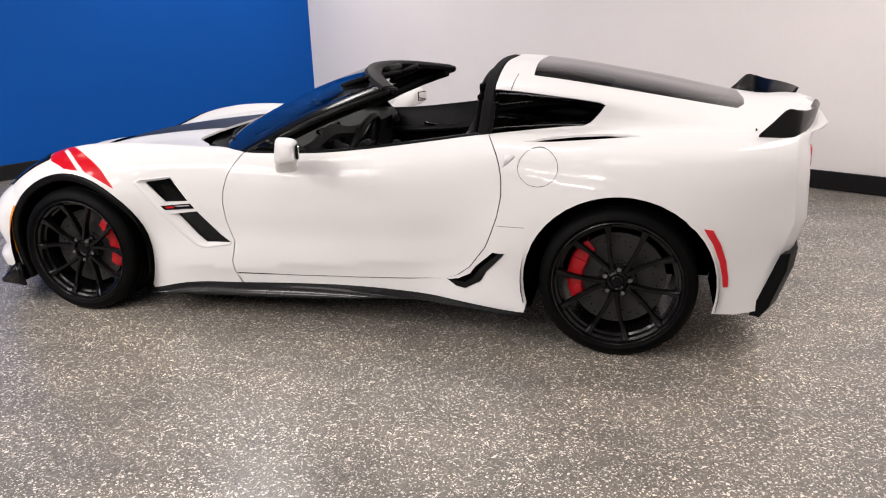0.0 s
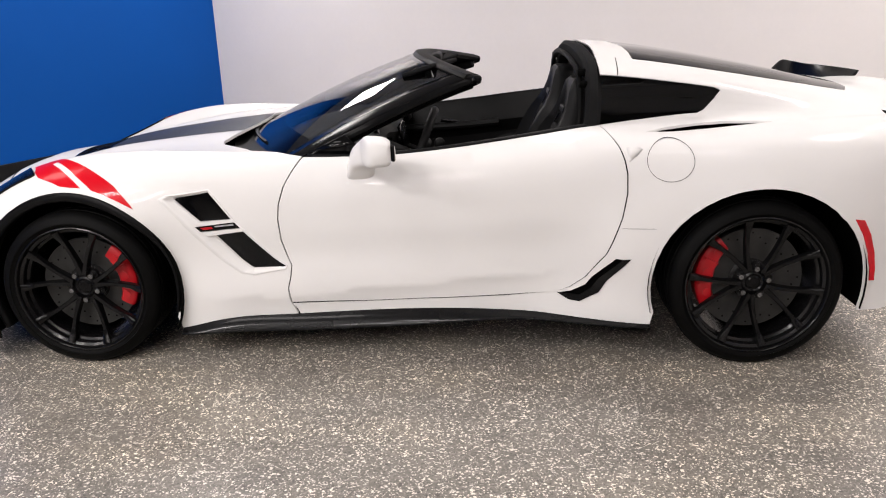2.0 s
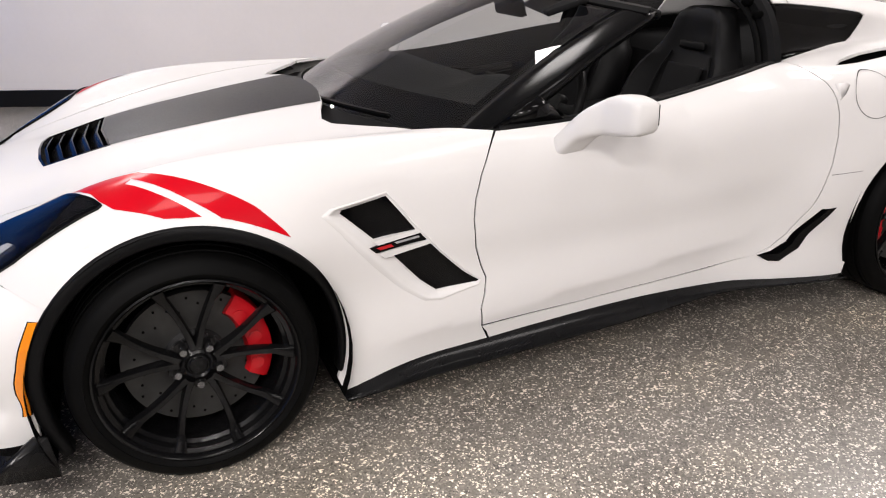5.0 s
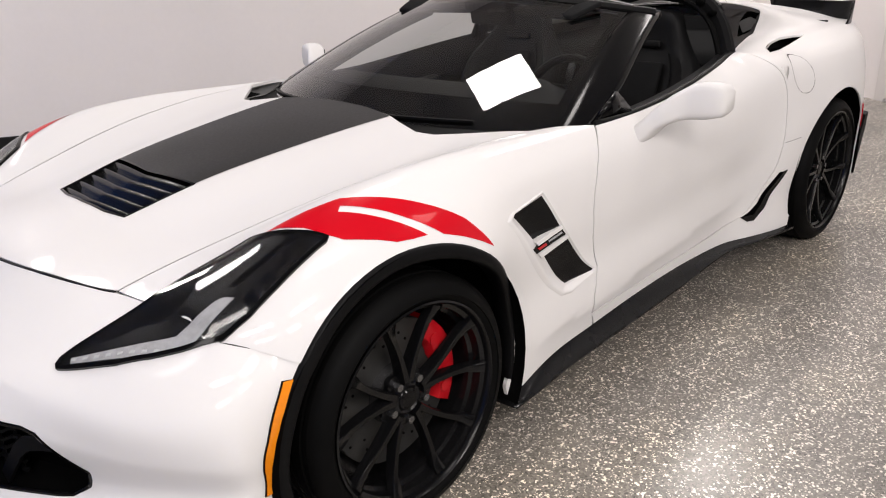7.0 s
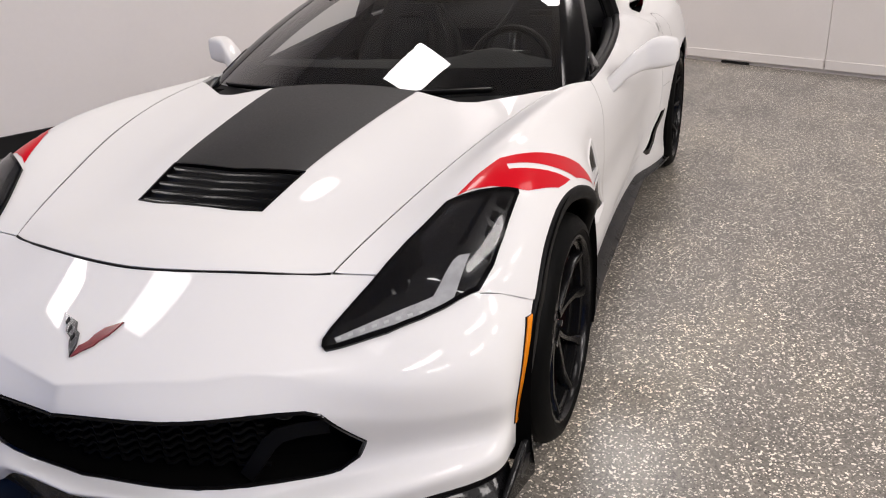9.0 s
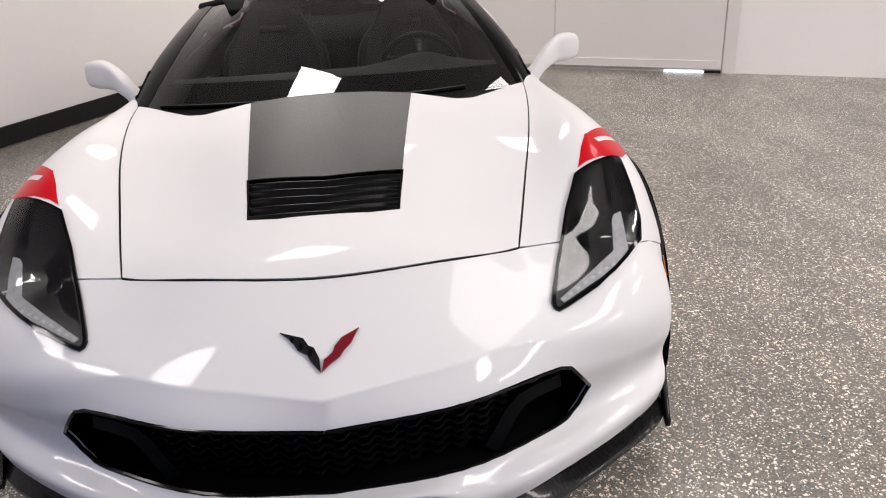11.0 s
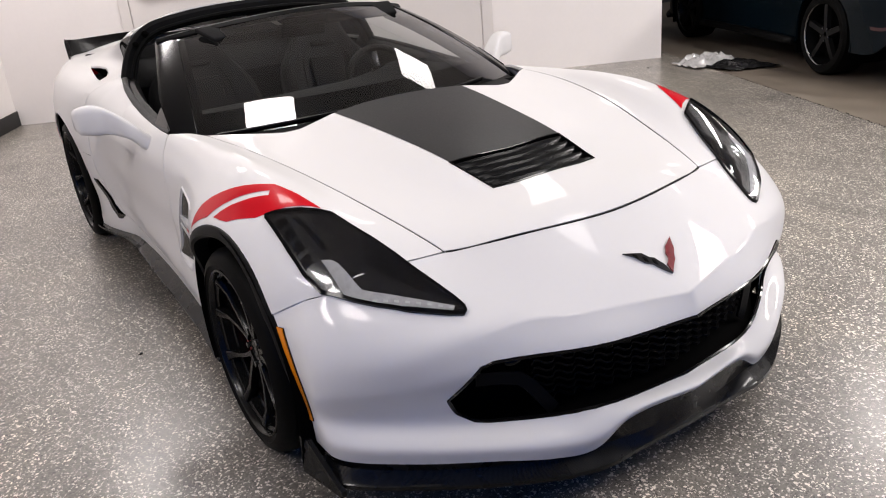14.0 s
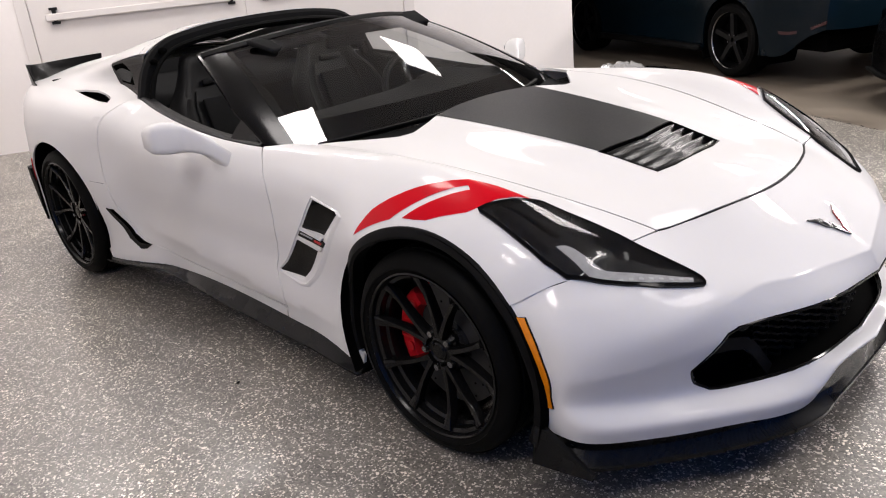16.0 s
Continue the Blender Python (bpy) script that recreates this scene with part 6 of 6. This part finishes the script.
for y in np.linspace(-0.68, 0.68, 15):
    a = abs(y) / 0.68
    rings.append([(2.12, y, 0.25), (2.17, y, 0.7), (2.2, y, 0.83), (2.25, y, 0.86), (2.8, y, 0.845), (3.2, y, 0.86), (3.26, y, 0.93)])
part("load_floor", lofted("load_floor", rings, False), SUEDE, car, "black carpeted load floor behind the seats")
rings = []
for x in np.linspace(2.08, 3.2, 20):
    pts = [skin(x, q) for q in (2.95, 2.5, 2.1)]
    rings.append([(x, 0.66, 0.84), (x, min(skin(x, 3.0)[1] - 0.02, 0.68), skin(x, 3.0)[2] - 0.012)])
pair("load_side", lofted("load_side", rings, False), SUEDE, car)

# ---- fittings of the end wall ----


def wall_box(name, v0, v1, z0, z1, deep, material, label, category, off=0.0, bevel=0.003):
    size = (deep, v1 - v0, z1 - z0)
    m = ROOM @ Matrix.Translation((U1 - off - deep / 2, (v0 + v1) / 2, (z0 + z1) / 2))
    return tagged(part(name, solid(size, m, bevel), material, smooth=False), label, category, kind="structure")


doors_white = surface("white_door_paint", (0.68, 0.645, 0.625), 0.42, vary=0.03, scale=2.0, bump=0.06, bump_scale=60)
for n, (v0, v1) in enumerate(((0.799, 2.65), (-0.73, 0.795))):
    leaf = wall_box("door_%d" % (n + 1), v0, v1, ground(U1, v0) + 0.028, 2.5, 0.03, doors_white, "white flush folding door leaf in the end wall", "door", 0.0)
    rail = part("bottom_rail", solid((0.012, v1 - v0 - 0.01, 0.075), ROOM @ Matrix.Translation((U1 - 0.036, (v0 + v1) / 2, 0.075 + ground(U1, v0))), 0.003), doors_white, leaf, smooth=False)
    bar = part("lock_bar", solid((0.03, v1 - v0 - 0.25, 0.06), ROOM @ Matrix.Translation((U1 - 0.06, (v0 + v1) / 2, 1.145)), 0.006), doors_white, leaf, "white horizontal locking bar", smooth=False)
    for v in (v0 + 0.12, v1 - 0.2):
        br = part("bracket", solid((0.02, 0.035, 0.13), ROOM @ Matrix.Translation((U1 - 0.045, v, 1.155)), 0.004), BASE, leaf, "black bracket", smooth=False)
        part("bracket_foot", solid((0.03, 0.07, 0.022), ROOM @ Matrix.Translation((U1 - 0.05, v, 1.215)), 0.004), BASE, br, smooth=False)
        part("bracket_foot", solid((0.03, 0.07, 0.022), ROOM @ Matrix.Translation((U1 - 0.05, v, 1.095)), 0.004), BASE, br, smooth=False)
wall_box("trim", -0.85, -0.742, -0.1, 2.55, 0.018, doors_white, "white door jamb", "trim")
wall_box("trim", 2.66, 2.76, -0.1, 2.55, 0.018, doors_white, "white door jamb", "trim")
wall_box("trim", -0.85, 2.76, 2.555, 2.66, 0.018, doors_white, "white door head", "trim")
# solid black strips stand for the shade in the gap under the doors
for v0, v1 in ((1.468, 1.73), (-0.73, -0.59)):
    wall_box("gap_shade_strip", v0, v1, ground(U1, v1), ground(U1, v0) + 0.02, 0.02, BASE, "black strip for the shaded gap under the door", "trim", 0.006, 0.0)
SKY = bpy.data.materials.new("daylight_gap")
SKY.use_nodes = True
SKY.node_tree.nodes["Principled BSDF"].inputs["Emission Color"].default_value = (0.8, 0.93, 1.0, 1)
SKY.node_tree.nodes["Principled BSDF"].inputs["Emission Strength"].default_value = 1.6
wall_box("daylight_gap", -0.59, -0.235, ground(U1, -0.235), ground(U1, -0.59) + 0.018, 0.012, SKY, "daylight shining under the door", "gap", 0.012, 0.0)

# ---- cars of the next bay ----
NAVY = surface("dark_teal_paint", (0.0018, 0.0055, 0.009), 0.25, coat=0.08, vary=0.1, spec=0.08)
COUPE_RIM = surface("coupe_wheel_black", (0.003, 0.003, 0.0032), 0.35, spec=0.12, vary=0.2)
DARK = surface("black_car_paint", (0.003, 0.003, 0.0033), 0.25, coat=0.2, vary=0.1, spec=0.15)
DULLRED = surface("dull_red_reflector", (0.04, 0.002, 0.003), 0.3, coat=0.2, vary=0.2)
LIPRIM = surface("machined_lip", (0.34, 0.34, 0.35), 0.25, metal=1.0)


def coupe(name, label, paint, m):
    """A coupe four metres eight long: x from the front axle to the tail, its right side towards +y."""
    body = thing(name, label, "car")
    rails = [
        curve((-0.85, 0.0, 0.72), (-0.6, 0.0, 0.86), (0.0, 0.0, 0.98), (0.62, 0.0, 1.03), (1.3, 0.0, 1.36), (1.8, 0.0, 1.385), (2.5, 0.0, 1.27), (3.1, 0.0, 1.1), (3.75, 0.0, 1.06)),
        curve((-0.85, 0.45, 0.70), (-0.6, 0.5, 0.84), (0.0, 0.6, 0.97), (0.62, 0.68, 1.0), (1.3, 0.5, 1.33), (1.8, 0.52, 1.35), (2.5, 0.52, 1.24), (3.1, 0.62, 1.08), (3.75, 0.6, 1.04)),
        curve((-0.85, 0.66, 0.66), (-0.6, 0.78, 0.79), (0.0, 0.86, 0.9), (0.62, 0.86, 0.93), (1.3, 0.84, 0.95), (1.8, 0.83, 0.96), (2.5, 0.85, 0.99), (3.1, 0.82, 1.02), (3.75, 0.72, 0.99)),
        curve((-0.85, 0.72, 0.5), (-0.6, 0.86, 0.62), (0.0, 0.945, 0.72), (0.62, 0.92, 0.74), (1.3, 0.915, 0.75), (1.8, 0.915, 0.76), (2.5, 0.945, 0.8), (2.72, 0.955, 0.8), (3.2, 0.92, 0.82), (3.75, 0.78, 0.8)),
        curve((-0.85, 0.74, 0.4), (-0.6, 0.88, 0.42), (0.0, 0.95, 0.45), (0.62, 0.9, 0.47), (1.3, 0.88, 0.47), (1.8, 0.885, 0.47), (2.5, 0.945, 0.5), (2.72, 0.955, 0.5), (3.2, 0.93, 0.52), (3.75, 0.81, 0.56)),
        curve((-0.85, 0.74, 0.22), (-0.6, 0.88, 0.2), (0.0, 0.93, 0.2), (0.62, 0.91, 0.21), (1.3, 0.91, 0.22), (1.8, 0.91, 0.22), (2.5, 0.93, 0.22), (3.1, 0.925, 0.235), (3.4, 0.905, 0.27), (3.6, 0.86, 0.42), (3.75, 0.81, 0.485)),
    ]

    @functools.lru_cache(maxsize=None)
    def sec(x):
        return [np.array((x, *r(x))) for r in rails]

    def hull(x, q):
        p = through_points(sec(round(x, 4)), abs(q))
        return p if q >= 0 else p * np.array([1, -1, 1])

    def qz(x, z):
        lo, hi = 2.0, 5.0
        for _ in range(30):
            mid = (lo + hi) / 2
            lo, hi = (mid, hi) if hull(x, mid)[2] > z else (lo, mid)
        return lo

    def ring_of(x):
        return [(a, qz(a, b)) for a, b in arch(x, 0.335, 0.395, 0.395, 196, -16, 18)][::-1]

    half = [(-0.85, 0.0), (0.0, 0.0), (1.8, 0.0), (3.75, 0.0), (3.75, 2.5), (3.75, 5.0), (3.3, 5.0)] + ring_of(2.72) + [(2.2, 5.0), (0.5, 5.0)] + ring_of(0.0) + [(-0.5, 5.0), (-0.85, 5.0), (-0.85, 2.5)]
    shell = patch("body_shell", hull, half, [], 0.06, 0.15, 0.02)
    for side_mesh in (shell, mirrored(shell)):
        ob = part("body_shell", side_mesh, paint, body) if not side_mesh.materials else new("body_shell", side_mesh)
        ob.parent = body
    back = [hull(3.75, q) for q in np.linspace(0, 5, 16)]
    rings = [[p, np.array([3.86, p[1] * 0.8, p[2]]), np.array([3.9, 0, p[2]])] for p in back]
    for me in (lofted("tail_panel", rings, False),):
        pair("tail_panel", me, paint, body)
    front = [hull(-0.85, q) for q in np.linspace(0, 5, 16)]
    rings = [[p, np.array([-0.91, p[1] * 0.8, p[2]]), np.array([-0.94, 0, p[2]])] for p in front]
    pair("nose_panel", lofted("nose_panel", rings, False), paint, body)
    head = [Vector(hull(x, 2.45)) + Vector((0, 0.004, 0.004)) for x in np.linspace(-0.8, -0.4, 8)]
    pair("headlamp", swept("headlamp", head, lambda t: ellipse(0.012, 0.035 - 0.015 * t, 8)), CHROME, body, "bright narrow headlamp")
    lip = [Vector(hull(x, 4.95)) + Vector((0, 0.015, -0.005)) for x in np.linspace(-0.85, -0.45, 8)]
    pair("chin_lip", swept("chin_lip", lip, [(-0.03, -0.012), (-0.03, 0.012), (0.03, 0.012), (0.03, -0.012)]), TRIM, body)
    windows = [(0.98, 1.9), (1.32, 1.12), (1.9, 1.1), (2.35, 1.25), (2.5, 1.85), (1.7, 1.95)]
    pair("side_window", patch("side_window", hull, windows, [], 0.06, 0.2, 0.0, 0.004), BLACK, body, "dark side window")
    sill = [Vector(hull(x, 4.9)) + Vector((0, 0.01, -0.01)) for x in np.linspace(0.42, 2.3, 14)]
    pair("side_skirt", swept("side_skirt", sill, [(-0.04, -0.03), (-0.03, 0.03), (0.02, 0.03), (0.03, -0.03)]), TRIM, body, "black side skirt")
    part("rear_underside", solid((0.75, 1.45, 0.16), Matrix.Translation((3.3, 0, 0.36)), 0.03), WELL, body, smooth=False)
    pair("rear_reflector", patch("rear_reflector", hull, [(3.62, qz(3.62, 0.50)), (3.749, qz(3.749, 0.555)), (3.749, qz(3.749, 0.53)), (3.63, qz(3.63, 0.48))], [], 0.05, 0.2, 0.006, 0.006), DULLRED, body, "red reflector in the rear bumper")
    pair("side_lamp", patch("side_lamp", hull, [(3.32, qz(3.32, 0.46)), (3.5, qz(3.5, 0.47)), (3.5, qz(3.5, 0.448)), (3.33, qz(3.33, 0.436))], [], 0.05, 0.2, 0.003, 0.003), DULLRED, body)
    lampm = solid((0.1, 0.22, 0.1), Matrix.Translation((3.74, 0.68, 0.93)) @ Matrix.Rotation(radians(-14), 4, "Z"), 0.02, 3)
    pair("tail_lamp", flat_mesh("tail_lamp", lampm), REDLENS, body, "red tail lamp")
    for s in (1, -1):
        for x in (0.0, 2.72):
            w = new("wheel")
            w.parent = body
            w.matrix_local = Matrix.Translation((x, 0.8 * s, 0.335)) @ (Matrix.Rotation(math.pi, 4, "Z") if s < 0 else Matrix.Identity(4))
            tagged(w, "black five-spoke wheel with bright rim edge")
            part("tyre", turned("tyre", [(0.25, 0.125), (0.27, 0.135), (0.31, 0.135), (0.332, 0.115), (0.335, 0.08), (0.335, -0.08), (0.332, -0.115), (0.25, -0.13)], 48), RUBBER, w)
            part("rim_lip", turned("rim_lip", [(0.2525, 0.126), (0.2575, 0.131), (0.2575, 0.126), (0.253, 0.12)], 48), LIPRIM, w, "machined rim edge")
            part("rim_barrel", turned("rim_barrel", [(0.245, 0.115), (0.235, 0.09), (0.23, 0.0), (0.23, -0.1)], 48), COUPE_RIM, w)
            part("wheel_back", turned("wheel_back", [(0.0, 0.02), (0.235, 0.01), (0.235, 0.0)], 32), WELL, w)
            for i in range(5):
                a = 2 * math.pi * i / 5 + 0.3
                pts = [Vector((r * math.cos(a), 0.085 + 0.012 * r / 0.24, r * math.sin(a))) for r in np.linspace(0.02, 0.243, 6)]
                part("spoke", swept("spoke", pts, lambda t: [(-0.034 + 0.004 * t, -0.02), (-0.022, 0.012), (0.022, 0.012), (0.034 - 0.004 * t, -0.02)], (0, 1, 0)), COUPE_RIM, w)
                b = a + math.pi / 5
                mm = Matrix.Translation((0.057 * math.cos(b), 0.095, 0.057 * math.sin(b))) @ Matrix.Rotation(math.pi / 2, 4, "X")
                part("lug_nut", flat_mesh("lug_nut", rod(0.009, 0.02, mm, 8)), CHROME, w)
            liner = well(x, 0.41, 0.5, 0.93)
            ob = part("wheel_well", liner if s > 0 else mirrored(liner), WELL, body)
    pan = solid((3.0, 1.5, 0.05), Matrix.Translation((1.4, 0, 0.22)))
    part("underbody", pan, WELL, body, smooth=False)
    body.matrix_world = m
    return body


# the nearer coupe faces along the bay; its right side is to the room
coupe("parked_coupe", "dark teal coupe with black wheels parked beyond the opening", NAVY, ROOM @ Matrix.Translation((6.73, -4.225, ground(5.4, -4.2))) @ Matrix.Rotation(math.pi + radians(2.63), 4, "Z"))
coupe("parked_coupe", "black coupe standing nose to tail behind the teal one", DARK, ROOM @ Matrix.Translation((1.72, -4.45, ground(0.4, -4.4))) @ Matrix.Rotation(math.pi + radians(2.63), 4, "Z"))

# ---- things on the floor ----


def film(name, corners, height, seed, material, nu=26, nv=18):
    """A crumpled plastic sheet over four corners in room axes, lying on the floor with sharp folds."""
    rnd = random.Random(seed)
    folds = [(rnd.uniform(-1, 1), rnd.uniform(-1, 1), rnd.uniform(0, 6.3), rnd.uniform(5, 13), rnd.uniform(0.3, 1)) for _ in range(9)]
    v, f = [], []
    for i in range(nu + 1):
        for j in range(nv + 1):
            a, b = i / nu, j / nv
            c = [corners[0][k] * (1 - a) * (1 - b) + corners[1][k] * a * (1 - b) + corners[2][k] * a * b + corners[3][k] * (1 - a) * b for k in (0, 1)]
            h = sum(w * (1 - abs(((fx * a + fy * b) * fr + ph) % 2 - 1) * 2) for fx, fy, ph, fr, w in folds) / 3.5
            rim = min(a, 1 - a, b, 1 - b)
            z = 0.006 + height * (0.25 + 0.75 * min(rim * 5, 1)) * max(0, 0.42 + 0.42 * h) + rnd.uniform(0, 0.004)
            jig = 0.035 * h
            p = room(c[0] + jig * (0.5 + rnd.uniform(-0.3, 0.3)), c[1] + jig * (rnd.uniform(-0.6, 0.6)), z + ground(*c))
            v.append(p)
    for i in range(nu):
        for j in range(nv):
            p = i * (nv + 1) + j
            f.append((p, p + nv + 1, p + nv + 2, p + 1))
    me = mesh_of(name, v, f)
    bm = bmesh.new()
    bm.from_mesh(me)
    bmesh.ops.recalc_face_normals(bm, faces=bm.faces)
    made = bmesh.ops.solidify(bm, geom=bm.faces[:], thickness=-0.0012)
    bm.to_mesh(me)
    bm.free()
    return flat_ends(me, 25)


sheet_thing = part("plastic_sheet", film("plastic_sheet", [(5.05, -2.525), (4.68, -2.64), (4.93, -3.13), (5.2, -3.11)], 0.13, 3, CLEARSHEET), CLEARSHEET)
tagged(sheet_thing, "crumpled clear plastic sheet lying on the floor", "plastic sheet")
bag = part("plastic_bag", film("plastic_bag", [(4.76, -2.72), (4.47, -2.885), (4.445, -3.355), (4.93, -3.13)], 0.085, 8, BLACKSHEET), BLACKSHEET)
tagged(bag, "crumpled glossy black plastic bag on the floor", "plastic bag")

# crumbs on the floor
rnd = random.Random(5)
spots = [(0.28, 1.407, 0.007), (5.064, -2.289, 0.008), (3.663, -1.822, 0.006)]
for u, v, r in spots:
    bm = bmesh.new()
    bmesh.ops.create_icosphere(bm, subdivisions=2, radius=r, matrix=Matrix.Translation(on_floor(u, v, r * 0.4)) @ Matrix.Rotation(rnd.uniform(0, 3), 4, "Z") @ Matrix.Diagonal((1.5, 0.8, 0.45, 1)))
    for q in bm.verts:
        q.co += Vector((rnd.uniform(-1, 1), rnd.uniform(-1, 1), 0)) * r * 0.2
    tagged(part("floor_crumb", bm, BASE), "small dark crumb on the flake floor", "crumb", "crumbs on the floor")
# broken edge of the flake coat along the concrete
bm = bmesh.new()
for i in range(420):
    u = rnd.uniform(-1.0, 5.55)
    r = rnd.uniform(0.002, 0.006)
    bmesh.ops.create_icosphere(bm, subdivisions=1, radius=r, matrix=Matrix.Translation(on_floor(u, joint(u) - 0.006 + rnd.gauss(0, 0.006), r * 0.1)) @ Matrix.Diagonal((1, 1, 0.6, 1)))
tagged(part("seam_grit", bm, BASE), "dark grit along the joint of the two floors", "grit", kind="stuff")
